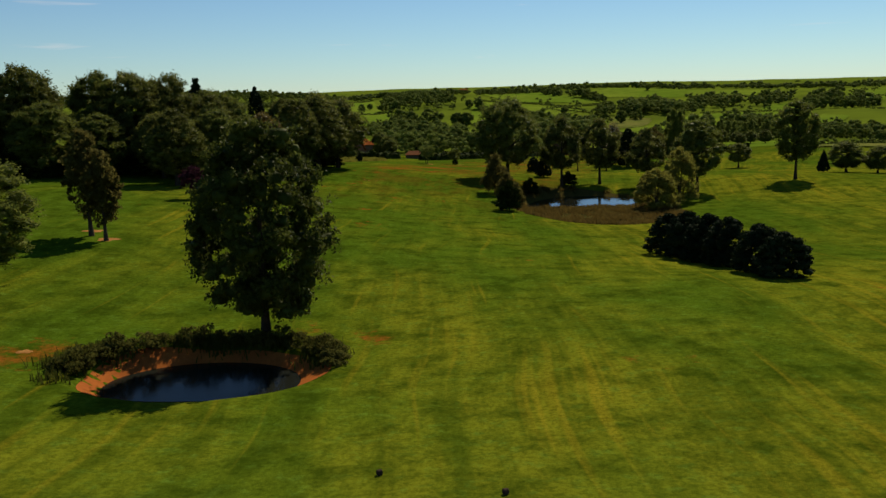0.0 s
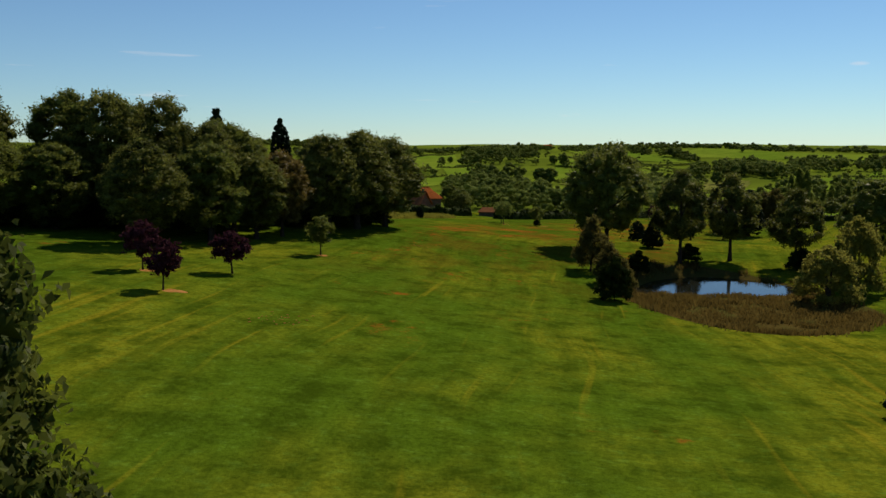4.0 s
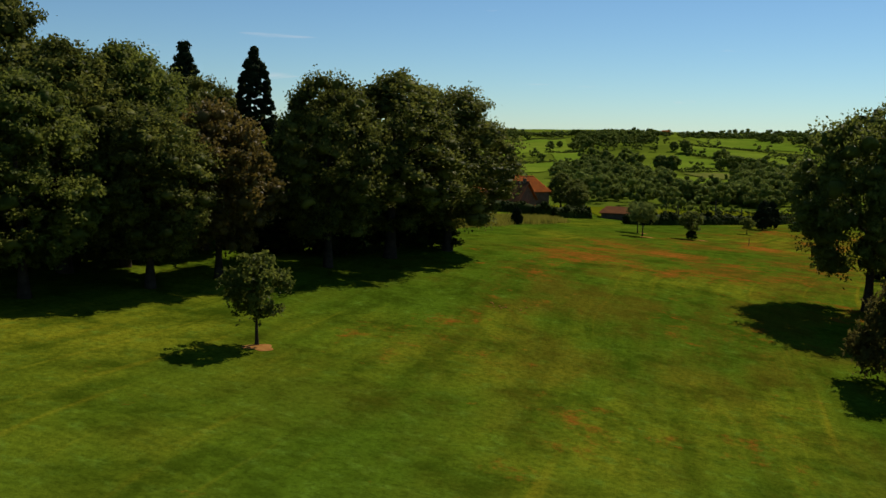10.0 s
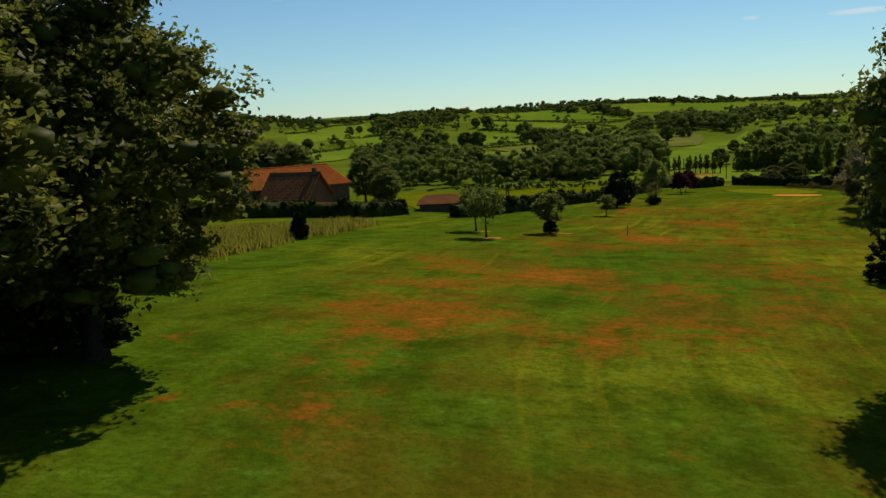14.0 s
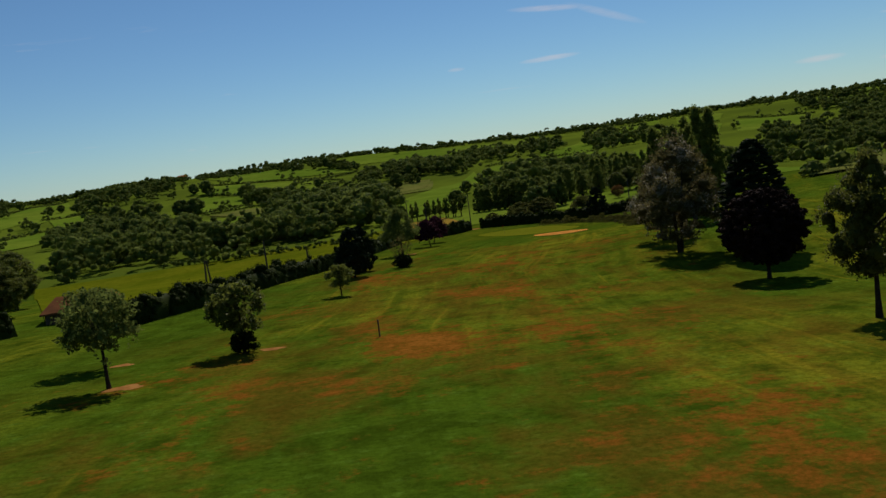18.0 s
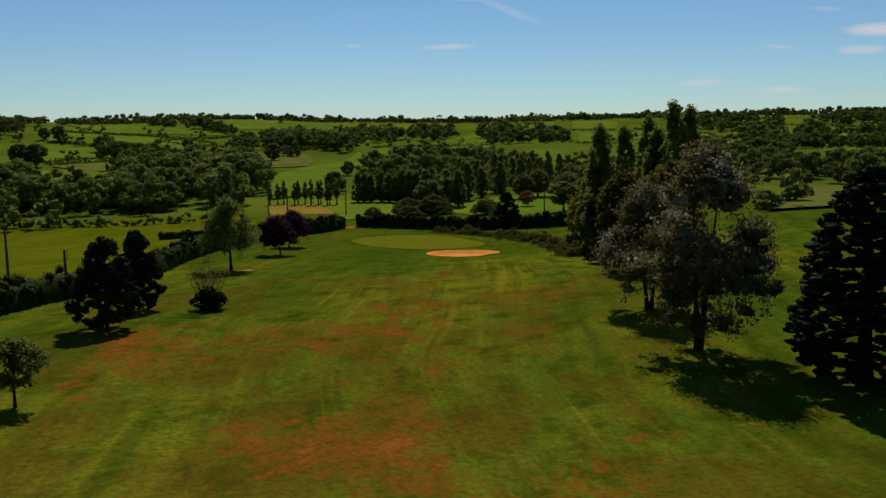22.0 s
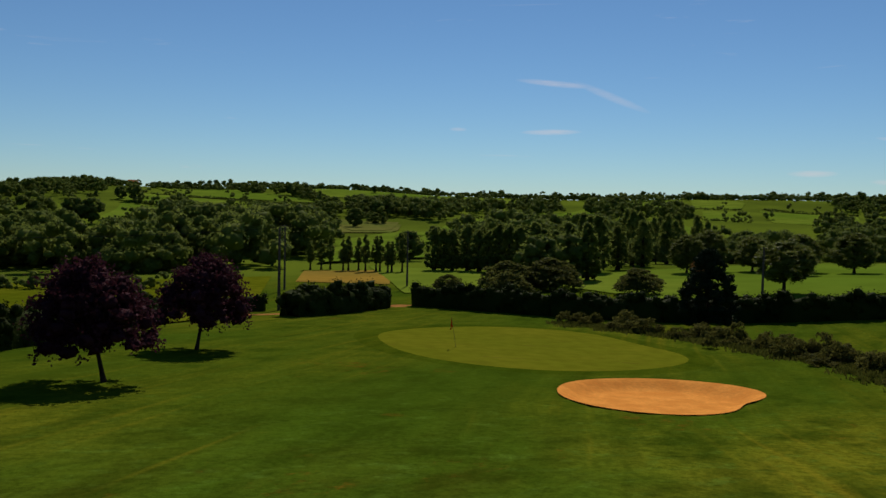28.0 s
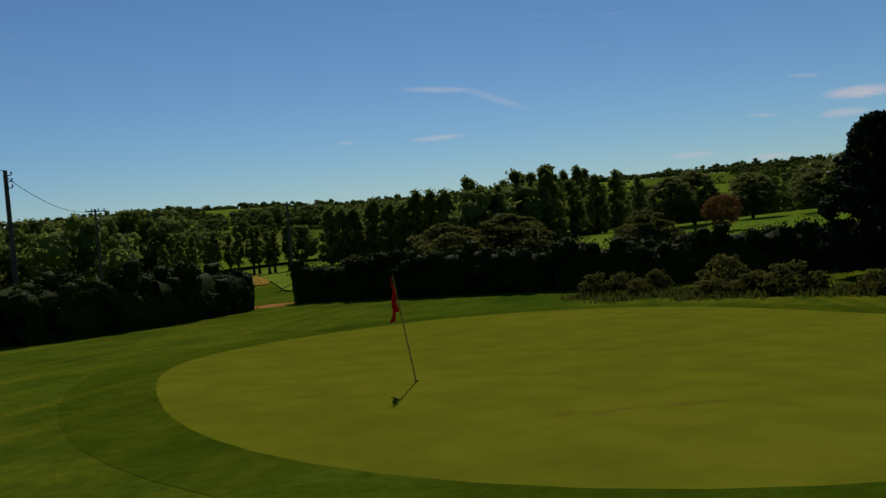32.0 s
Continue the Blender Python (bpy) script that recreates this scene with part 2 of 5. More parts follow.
GRASS = turf("mown_turf", (0.066, 0.118, 0.007), (0.174, 0.180, 0.011), (0.215, 0.072, 0.010), 0.0)
GREEN_TURF = plain("putting_turf", (0.125, 0.140, 0.008), (0.140, 0.146, 0.009), 0.12, 0.9, 0.1, 0.01)
gnt = GREEN_TURF.node_tree
gb = gnt.nodes["Principled BSDF"]
worn = maths(gnt, "MULTIPLY", span(gnt, noise_of(gnt, position(gnt, 0.8, 1.6), 0.55, 6, 0.7), 0.56, 0.70), span(gnt, noise_of(gnt, position(gnt), 0.11, 3), 0.42, 0.6, 0.15, 0.6))
gnt.links.new(blend(gnt, worn, gb.inputs["Base Color"].links[0].from_socket, (0.095, 0.060, 0.012)), gb.inputs["Base Color"])
COLLAR_TURF = turf("collar_turf", (0.062, 0.107, 0.005), (0.108, 0.128, 0.007), (0.160, 0.060, 0.010), -0.03)
PASTURE = plain("pasture", (0.105, 0.172, 0.014), (0.150, 0.205, 0.020), 0.012, 0.95, 0.3, 0.2)
MEADOW = plain("rough_meadow", (0.085, 0.108, 0.004), (0.125, 0.135, 0.006), 0.08, 0.95, 0.6, 0.2)
PASTURE_DULL = plain("dull_pasture", (0.105, 0.135, 0.022), (0.150, 0.150, 0.035), 0.02, 0.95, 0.3, 0.2)
STRAW = plain("stubble", (0.290, 0.185, 0.028), (0.225, 0.165, 0.028), 0.05, 0.95, 0.3, 0.2)
CLAY = plain("red_clay", (0.400, 0.122, 0.026), (0.300, 0.090, 0.022), 0.6, 0.8, 0.5, 0.05)
SAND = plain("bunker_sand", (0.80, 0.33, 0.065), (0.66, 0.25, 0.046), 0.8, 0.95, 0.6, 0.05)
BARE = plain("bare_earth", (0.360, 0.175, 0.050), (0.250, 0.110, 0.030), 1.5, 0.95, 0.6, 0.04)
BARK = plain("bark", (0.036, 0.027, 0.018), (0.060, 0.046, 0.032), 2.5, 0.95, 0.9, 0.05)
PALE_BARK = plain("pale_bark", (0.085, 0.066, 0.046), (0.055, 0.042, 0.030), 2.5, 0.95, 0.8, 0.04)
OLD_WOOD = plain("weathered_wood", (0.085, 0.065, 0.048), (0.130, 0.105, 0.080), 3.0, 0.9, 0.6, 0.02)
TILE = plain("roof_tile", (0.450, 0.130, 0.030), (0.340, 0.100, 0.030), 0.8, 0.85, 0.4, 0.03)
# the roof tile in a darker colour, with the barn roof's shade painted in
SHADE_TILE = plain("shade_darkened_tile", (0.200, 0.085, 0.035), (0.140, 0.062, 0.030), 0.8, 0.9, 0.5, 0.03)
WALL = plain("rubble_wall", (0.150, 0.105, 0.065), (0.095, 0.066, 0.042), 1.2, 0.95, 0.7, 0.05)
DARK_WOOD = plain("dark_wood", (0.05, 0.035, 0.025), (0.08, 0.055, 0.035), 2.0, 0.8, 0.4, 0.02)
RED_CLOTH = plain("red_cloth", (0.72, 0.035, 0.018), (0.62, 0.025, 0.014), 4.0, 0.7, 0.1, 0.01)
POLE_PAINT = plain("pole_paint", (0.32, 0.30, 0.10), (0.25, 0.22, 0.08), 6.0, 0.5, 0.1, 0.005)
BLACK = plain("black_plastic", (0.015, 0.015, 0.015), (0.03, 0.03, 0.03), 5.0, 0.5, 0.1, 0.005)
WIRE = plain("insulator_glass", (0.02, 0.02, 0.02), (0.03, 0.03, 0.03), 5.0, 0.5, 0.1, 0.005)

L_OAK = leaf("oak_leaves", (0.034, 0.058, 0.009), (0.200, 0.225, 0.040), 0.45, 0.55, sheen=0.05)
L_DARK_OAK = leaf("dark_oak_leaves", (0.024, 0.042, 0.007), (0.165, 0.185, 0.034), 0.42, 0.55, 1.2, sheen=0.05)
L_WOOD = leaf("wood_leaves", (0.023, 0.038, 0.006), (0.290, 0.300, 0.058), 0.48, 0.55, 1.35, sheen=0.06)
L_FAR = leaf("far_leaves", (0.078, 0.116, 0.020), (0.178, 0.215, 0.040), 0.48)
L_YOUNG = leaf("young_leaves", (0.075, 0.110, 0.020), (0.190, 0.225, 0.052), 0.42)
L_PLUM = leaf("plum_leaves", (0.030, 0.010, 0.014), (0.095, 0.030, 0.040), 0.2)
L_CONIFER = leaf("conifer_needles", (0.010, 0.020, 0.008), (0.028, 0.042, 0.014), 0.05)
L_BEECH = leaf("copper_beech_leaves", (0.014, 0.009, 0.007), (0.036, 0.020, 0.014), 0.06)
L_SILVER = leaf("silver_poplar_leaves", (0.105, 0.088, 0.018), (0.620, 0.570, 0.440), 0.40, 0.7, 5.0)
L_WILLOW = leaf("willow_leaves", (0.120, 0.124, 0.018), (0.255, 0.240, 0.045), 0.5)
L_BROWN = leaf("brown_willow_leaves", (0.070, 0.064, 0.015), (0.150, 0.130, 0.032), 0.45)
L_POPLAR = leaf("poplar_leaves", (0.066, 0.105, 0.018), (0.230, 0.270, 0.050), 0.55)
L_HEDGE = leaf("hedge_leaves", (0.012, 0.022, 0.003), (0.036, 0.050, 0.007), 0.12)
L_GRASS = leaf("tall_grass", (0.105, 0.130, 0.013), (0.235, 0.205, 0.032), 0.5)
L_SEDGE = leaf("sedge", (0.072, 0.052, 0.013), (0.165, 0.115, 0.028), 0.4)
L_SEDGE_DARK = leaf("rush_blades", (0.035, 0.048, 0.006), (0.095, 0.100, 0.018), 0.35)
L_WEED = leaf("weed_leaves", (0.040, 0.048, 0.008), (0.150, 0.145, 0.032), 0.4)
L_TAN = leaf("tan_leaves", (0.052, 0.044, 0.010), (0.205, 0.150, 0.034), 0.42, 0.5, sheen=0.15)
L_OLIVE = leaf("olive_bush_leaves", (0.045, 0.056, 0.010), (0.150, 0.155, 0.034), 0.4)
L_RUST = leaf("rust_leaves", (0.140, 0.070, 0.020), (0.230, 0.120, 0.035), 0.25)

WATER, wnt, wb = material("water", 0.07, 0.3)
wb.inputs["Base Color"].default_value = (0.012, 0.014, 0.010, 1)
wb.inputs["IOR"].default_value = 1.33
relief(wnt, wb, noise_of(wnt, position(wnt), 1.2, 3), 0.12, 0.05)
MURKY = WATER.copy()
MURKY.name = "murky_water"
MURKY.node_tree.nodes["Principled BSDF"].inputs["Specular IOR Level"].default_value = 0.1
MURKY.node_tree.nodes["Principled BSDF"].inputs["Roughness"].default_value = 0.15


# ---- ground ----
def step(a, b, v):
    v = min(1.0, max(0.0, (v - a) / (b - a)))
    return v * v * (3 - 2 * v)


# knolls and hollows of the course: x, y, height
KNOLLS = ((-20, 53, -1.61), (24, 68, 0.6), (24, 106, -1.9), (36, 165, -1.94), (10, 145, -0.95), (14, 190, 0.31), (72, 190, 1.47), (-22, 186, 0.99),
          (-7, 258, -0.47), (45, 262, -1.65), (-33, 116, 0.52), (60, 350, -0.54), (-11, 135, -0.71),
          (76, 350, -1.3), (42, 362, 0.5), (87, 384, -1.5), (112, 402, -0.4))
# ridge of the far hills by azimuth (degrees right of +y): distance, height
RIDGE = ((-180, 1300, 4), (-60, 1300, 8), (-21, 1100, 14), (-10, 1200, 3), (-4, 1120, 9), (2, 1150, 7), (10, 1250, 12), (18, 1250, 5), (25, 1200, 3),
         (33, 1100, 6), (41, 1150, 7), (46, 1200, 10), (70, 1200, 12), (180, 1300, 4))


def course(x, y):
    u, v = math.tanh(x / 110), (min(430, max(-60, y)) - 200) / 200
    z = -6.32 - 7.50 * u - 5.73 * v + 3.90 * u * u + 0.16 * u * v - 3.69 * v * v + 7.25 * u * v * v - 2.48 * v ** 3
    for a, b, k in KNOLLS:
        d = (x - a) ** 2 + (y - b) ** 2
        if d < 9000:
            z += k * math.exp(-d / 800)
    return z


def hills(x, y):
    dx, dy = x - 40, y - 300
    r, az = math.hypot(dx, dy), math.degrees(math.atan2(dx, dy))
    for (a0, r0, h0), (a1, r1, h1) in zip(RIDGE, RIDGE[1:]):
        if a0 <= az <= a1:
            k = step(a0, a1, az)
            rr, hh = r0 + (r1 - r0) * k, h0 + (h1 - h0) * k
            break
    low = -22.0
    if r < rr:
        z = low + (hh - low) * step(330, rr * 1.12, r) / step(330, rr * 1.12, rr)
    else:
        z = hh - 30 * step(rr, rr + 900, r)
    z += step(200, 500, r) * (2.5 * math.sin(x / 97 + 1.3) * math.cos(y / 83) + 1.5 * math.sin((x + y) / 41)) * (1 - 0.6 * step(rr * .8, rr, r))
    return z + 48 * step(2900, 4300, r)


# hollows: centre, half axes, floor
HOLLOWS = ((-15.8, 51.2, 8.6, 6.3, -5.5), (23.5, 155.5, 15.0, 27.0, -10.3))
POND_1, POND_2 = -4.95, -9.45
BUNKER = (63.9, 350.3)      # centre


def outline(cx, cy, mean, waves, grow=0.0):
    """A rounded plot: how far out (x, y) lies, 1 at the rim; waves are the cosine and sine parts of the second, third and later harmonics."""
    def f(x, y):
        w = math.atan2(y - cy, x - cx)
        r = mean + grow
        for k, (a, b) in enumerate(waves):
            r += a * math.cos((k + 2) * w) + b * math.sin((k + 2) * w)
        return math.hypot(x - cx, y - cy) / r
    return f


bunker_reach = outline(*BUNKER, 5.41, ((0.15, 1.05), (0.30, 0.12)))
GREEN = (65.5, 370.5, 11.54, ((-1.10, 0.82), (-0.25, -0.20), (-0.31, -0.32)))


def ground(x, y):
    out = max(-75 - x, x - 135, -50 - y, y - 412, 0)
    if out >= 150:
        return hills(x, y)
    z = course(x, y)
    if out > 0:
        k = step(0, 150, out)
        return z * (1 - k) + hills(x, y) * k
    for hx, hy, a, b, floor in HOLLOWS:
        d = math.hypot((x - hx) / a, (y - hy) / b)
        if d < 1:
            k = 1 - step(0.5 if hy < 100 else 0.72, 1.0, d)
            if hy > 100:
                floor += 1.15 - 1.15 * step(157, 166, y + 0.9 * math.sin(x * 0.7) + 0.5 * math.sin(x * 1.9))
            z = z * (1 - k) + min(z, floor) * k
    if abs(x - BUNKER[0]) < 8 and abs(y - BUNKER[1]) < 8:
        z -= 0.55 * (1 - step(0.7, 1.02, bunker_reach(x, y)))
    return z


# spots where the turf is scorched: x, y, size
PARCHED = [(7.3, 246.9, 2.5), (9.9, 251.7, 2.0), (3.2, 239.2, 2.0), (-2.9, 242.6, 1.7), (20.6, 272.6, 2.0), (24.4, 271.8, 1.5), (18.8, 275.8, 1.5), (39.1, 302.5, 1.8), (36.2, 299.0, 1.4),
           (34.5, 303.0, 1.6), (31.9, 294.0, 1.6), (26.1, 292.0, 2.0), (-4.7, 214.0, 2.2), (2.2, 208.0, 2.2), (-23.3, 189.0, 1.5), (-12.0, 206.0, 2.0), (-11.0, 200.0, 2.0), (-17.0, 198.0, 2.2),
           (-5.5, 192.0, 2.4), (-13.6, 222.4, 2.2), (-18.3, 216.8, 2.0), (-16.5, 178.9, 1.2), (-13.6, 129.6, 2.2), (-13.4, 129.2, 1.5), (-12.0, 60.4, 1.2), (-10.2, 59.8, 1.3), (-6.4, 57.8, 1.5), (-5.4, 56.0, 1.5), (-28.0, 55.0, 1.6), (-25.4, 54.8, 1.2), (-11.5, 111.5, 2.2), (-12.8, 141.5, 1.6), (-6.1, 139.2, 1.5), (-9.7, 90.1, 1.5),
           (40.3, 320.6, 1.8), (35.8, 323.2, 2.4), (34.8, 337.0, 2.2), (50.1, 358.9, 2.2), (-27.4, 53.6, 2.4), (-29.5, 51.6, 2.2)]
# a worn wheel track
PARCHED += [(2.9 + 0.63 * k, 74.9 - 2.1 * k, 0.5) for k in range(7)]


def mesh_of(name, verts, faces, mat, flat=True):
    """A mesh from arrays: verts n x 3, faces m x k (k equal for all)."""
    me = bpy.data.meshes.new(name)
    v, f = np.asarray(verts, np.float32), np.asarray(faces, np.int32)
    me.vertices.add(len(v))
    me.vertices.foreach_set("co", v.ravel())
    me.loops.add(f.size)
    me.loops.foreach_set("vertex_index", f.ravel())
    me.polygons.add(len(f))
    me.polygons.foreach_set("loop_start", np.arange(0, f.size, f.shape[1], dtype=np.int32))
    me.polygons.foreach_set("loop_total", np.full(len(f), f.shape[1], np.int32))
    if not flat:
        me.polygons.foreach_set("use_smooth", np.ones(len(f), bool))
    me.materials.append(mat)
    me.update(calc_edges=True)
    return me


def part(name, me, parent, label=""):
    """Links a mesh, or a bmesh with its material, as one part under a thing."""
    if isinstance(me, tuple):
        bm, mat = me
        me = bpy.data.meshes.new(name)
        bm.to_mesh(me)
        bm.free()
        me.materials.append(mat)
    ob = new(name, me)
    ob.parent = parent
    if label:
        ob["label"] = label
    return ob


def box(bm, cx, cy, cz, sx, sy, sz, turn=0.0, bevel=0.0):
    r = bmesh.ops.create_cube(bm, size=1.0, matrix=pose(cx, cy, cz, 0, 0, turn) @ Matrix.Diagonal((sx, sy, sz, 1)))
    if bevel:
        es = list({e for v in r["verts"] for e in v.link_edges})
        bmesh.ops.bevel(bm, geom=es, offset=bevel, segments=1, affect="EDGES")


def tube(path, radii, sides=7):
    """Verts and quads of a tapered tube along points."""
    path = [Vector(p) for p in path]
    verts, faces = [], []
    for i, p in enumerate(path):
        d = (path[min(i + 1, len(path) - 1)] - path[max(i - 1, 0)]).normalized()
        a = d.cross(Vector((0.31, 0.94, 0.12))).normalized()
        b = d.cross(a)
        for k in range(sides):
            w = 2 * math.pi * k / sides
            verts.append(p + (a * math.cos(w) + b * math.sin(w)) * radii[i])
    for i in range(len(path) - 1):
        for k in range(sides):
            q = (k + 1) % sides
            faces.append((i * sides + k, i * sides + q, (i + 1) * sides + q, (i + 1) * sides + k))
    return [tuple(v) for v in verts], faces


def leaves(centres, normals, size, rng, droop=0.0, slim=0.6, tumble=0.75):
    """Folded leaf clusters as quads: verts and faces."""
    n = len(centres)
    nrm = normals + rng.normal(0, tumble, (n, 3))
    nrm /= np.linalg.norm(nrm, axis=1)[:, None] + 1e-9
    ref = rng.normal(0, 1, (n, 3))
    ref[:, 2] -= droop * 3
    a = ref - nrm * np.sum(ref * nrm, axis=1)[:, None]
    a /= np.linalg.norm(a, axis=1)[:, None] + 1e-9
    b = np.cross(nrm, a)
    s = (size * rng.uniform(0.55, 1.35, n))[:, None]
    bend = nrm * s * 0.22
    v = np.stack([centres + a * s * 0.6 - bend, centres + b * s * slim * 0.55, centres - a * s * 0.5 - bend * 0.6, centres - b * s * slim * 0.55], axis=1)
    return v.reshape(-1, 3), np.arange(n * 4).reshape(n, 4)


PROFILE = {
    "round": lambda s: np.sqrt(np.clip(1 - (2 * s - 1) ** 2, 0, 1)),
    "oval": lambda s: np.clip(np.sin(np.pi * np.clip(s, 0, 1) ** 0.8), 0, 1) ** 0.6,
    "oak": lambda s: np.clip(np.where(s < 0.33, 0.55 + s * 1.36, 1.0) * np.sqrt(np.clip(1 - 0.95 * ((s - 0.33) / 0.67).clip(0, 1) ** 1.7, 0, 1)), 0, 1),
    "cone": lambda s: np.clip(np.minimum(1.0, 0.6 + 3 * s) * (1 - s) ** 0.75, 0, 1),
    "egg": lambda s: np.clip(np.minimum(1.0, 0.55 + 2.2 * s) * np.sqrt(np.clip(1 - s, 0, 1)) * 1.1, 0, 1),
    "column": lambda s: np.clip(np.minimum(1.0, 0.5 + 3 * s), 0, 1) * np.clip(1 - s, 0, 1) ** 0.42,
    "drop": lambda s: np.clip(np.minimum(1.0, 0.62 + 2.4 * s), 0, 1) * np.clip(1 - s, 0, 1) ** 0.55 * 1.12,
    "dome": lambda s: np.sqrt(np.clip(1 - s ** 2, 0, 1)),
}


def crown_points(n, h0, h1, radius, shape, rng, clumps, lumpy, shell=0.75, inner=0.55, sprays=0):
    """Leaf places and outward directions for a crown made of clumps."""
    grid = np.linspace(0.02, 0.98, 60)
    wt = PROFILE[shape](grid) + 0.12
    s = rng.choice(grid, clumps, p=wt / wt.sum()) + rng.uniform(-0.01, 0.01, clumps)
    w = rng.uniform(0, 2 * np.pi, clumps)
    size = lumpy * radius * rng.uniform(0.6, 1.3, clumps)
    cs = lumpy * radius * 0.8
    rr = np.maximum(PROFILE[shape](s) * radius - cs * 0.8, 0) * np.where(rng.random(clumps) < shell, rng.uniform(0.8, 1.08, clumps), rng.uniform(0.05, 0.8, clumps))
    cc = np.stack([rr * np.cos(w), rr * np.sin(w), h0 + cs * 0.7 + (h1 - h0 - cs * 1.5) * s], axis=1)
    if sprays:
        # twigs that carry the leaves: each stands out from its clump by a different length, so that the outline is ragged
        m = clumps * sprays
        kk = np.arange(m) % clumps
        e = rng.normal(0, 1, (m, 3))
        e /= np.linalg.norm(e, axis=1)[:, None]
        e[:, 2] = np.where(rng.random(m) < 0.6, np.abs(e[:, 2]), e[:, 2])
        reach = size[kk] * rng.uniform(0.55, 1.0, m) * np.where(rng.random(m) < 0.10, 1.45, 1.0)
        tip = cc[kk] + e * reach[:, None] * np.array([1, 1, 1.9 if shape == "column" else 0.85])
        k = rng.integers(0, m, n)
        d = e[k] * 0.8 + rng.normal(0, 0.45, (n, 3))
        d /= np.linalg.norm(d, axis=1)[:, None]
        p = tip[k] + rng.normal(0, 1, (n, 3)) * (size[kk[k]] * 0.17)[:, None] * np.array([1, 1, 1.1]) - e[k] * (reach[k] * 0.22 * rng.random(n))[:, None]
        return p, d, cc, size
    k = rng.integers(0, clumps, n)
    d = rng.normal(0, 1, (n, 3))
    d /= np.linalg.norm(d, axis=1)[:, None]
    d[:, 2] = np.where(rng.random(n) < 0.6, np.abs(d[:, 2]), d[:, 2])
    p = cc[k] + d * (size[k] * rng.uniform(inner, 1.0, n) ** 0.6)[:, None] * np.array([1, 1, 1.9 if shape == "column" else 0.8])
    return p, d, cc, size


# unit lump: a cube's faces cut in four and drawn towards a sphere
LUMP_V, LUMP_F = [], []
for i in range(3):
    for side in (-1, 1):
        for a, b in ((-1, -1), (0, -1), (0, 0), (-1, 0)):
            quad = []
            for u, v in ((a, b), (a + 1, b), (a + 1, b + 1), (a, b + 1)):
                q = [0, 0, 0]
                q[i], q[(i + 1) % 3], q[(i + 2) % 3] = side, u * side, v
                if tuple(q) not in LUMP_V:
                    LUMP_V.append(tuple(q))
                quad.append(LUMP_V.index(tuple(q)))
            LUMP_F.append(quad)
LUMP_F = np.array(LUMP_F)
LUMP_V = np.array(LUMP_V, float) / np.linalg.norm(np.array(LUMP_V, float), axis=1)[:, None]


def lumps(cc, size, rng, tall=0.8):
    """The dense leafy heart of each clump: uneven faceted lumps, as verts and quads."""
    n = len(cc)
    k = rng.uniform(0.55, 1.25, (n, len(LUMP_V), 1))
    v = cc[:, None, :] + LUMP_V[None] * k * size[:, None, None] * np.array([1, 1, tall])
    f = LUMP_F[None] + (np.arange(n) * len(LUMP_V))[:, None, None]
    return v.reshape(-1, 3), f.reshape(-1, 4)


def joined(a, b):
    return np.concatenate([a[0], b[0]]), np.concatenate([a[1], b[1] + len(a[0])])


def make_tree(name, h, radius, base, shape, n, size, leafmat, barkmat, seed, clumps=60, lumpy=0.24, droop=0.0, trunks=1, lean=0.0, girth=None, limbs=5, heart=0.0):
    """A tree at the origin: trunk, limbs and a crown of leaf clusters."""
    rng = np.random.default_rng(seed)
    top = new(name)
    girth = girth or h * 0.022
    for i in range(trunks):
        sx, sy = (0, 0) if trunks == 1 else (rng.uniform(-0.3, 0.3), rng.uniform(-0.3, 0.3))
        tilt = lean + (0 if trunks == 1 else (i - (trunks - 1) / 2) * radius * 0.38)
        pts, rad = [], []
        for k in range(7):
            f = k / 6
            z = -0.25 + f * (base + (h - base) * 0.72)
            pts.append((sx + tilt * f + rng.normal(0, 0.02) * h * 0.1 * f, sy + rng.normal(0, 0.02) * h * 0.1 * f, z))
            rad.append(girth * (1.35 if k == 0 else 1.0) * (1 - 0.82 * f))
        part("trunk", mesh_of("trunk", *tube(pts, rad), barkmat, False), top)
    for i in range(limbs):
        f = rng.uniform(0.3, 0.8)
        z0 = base + (h - base) * f * 0.55
        w = rng.uniform(0, 6.283)
        reach = radius * rng.uniform(0.55, 0.85)
        x0 = lean * f * 0.7
        pts = [(x0, 0, z0), (x0 + math.cos(w) * reach * 0.5, math.sin(w) * reach * 0.5, z0 + reach * 0.35), (x0 + math.cos(w) * reach, math.sin(w) * reach, z0 + reach * rng.uniform(0.5, 0.9))]
        part("limb", mesh_of("limb", *tube(pts, (girth * 0.42, girth * 0.26, girth * 0.06), 5), barkmat, False), top)
    p, d, cc, sz = crown_points(n, base, h * 0.985, radius, shape, rng, clumps, lumpy, sprays=9 if h > 4 and leafmat not in (L_CONIFER, L_BEECH) else 0)
    for q in (p, cc):
        q[:, 0] += lean * np.clip(q[:, 2] / h, 0, 1)
        q[:, 2] = np.maximum(q[:, 2], base * 0.55 + 0.05)
    body = leaves(p, d, size, rng, droop)
    if heart:
        body = joined(body, lumps(cc, sz * heart, rng, 1.6 if shape == "column" else 0.8))
    part("crown", mesh_of("crown", *body, leafmat), top)
    return top


GROWN = {}
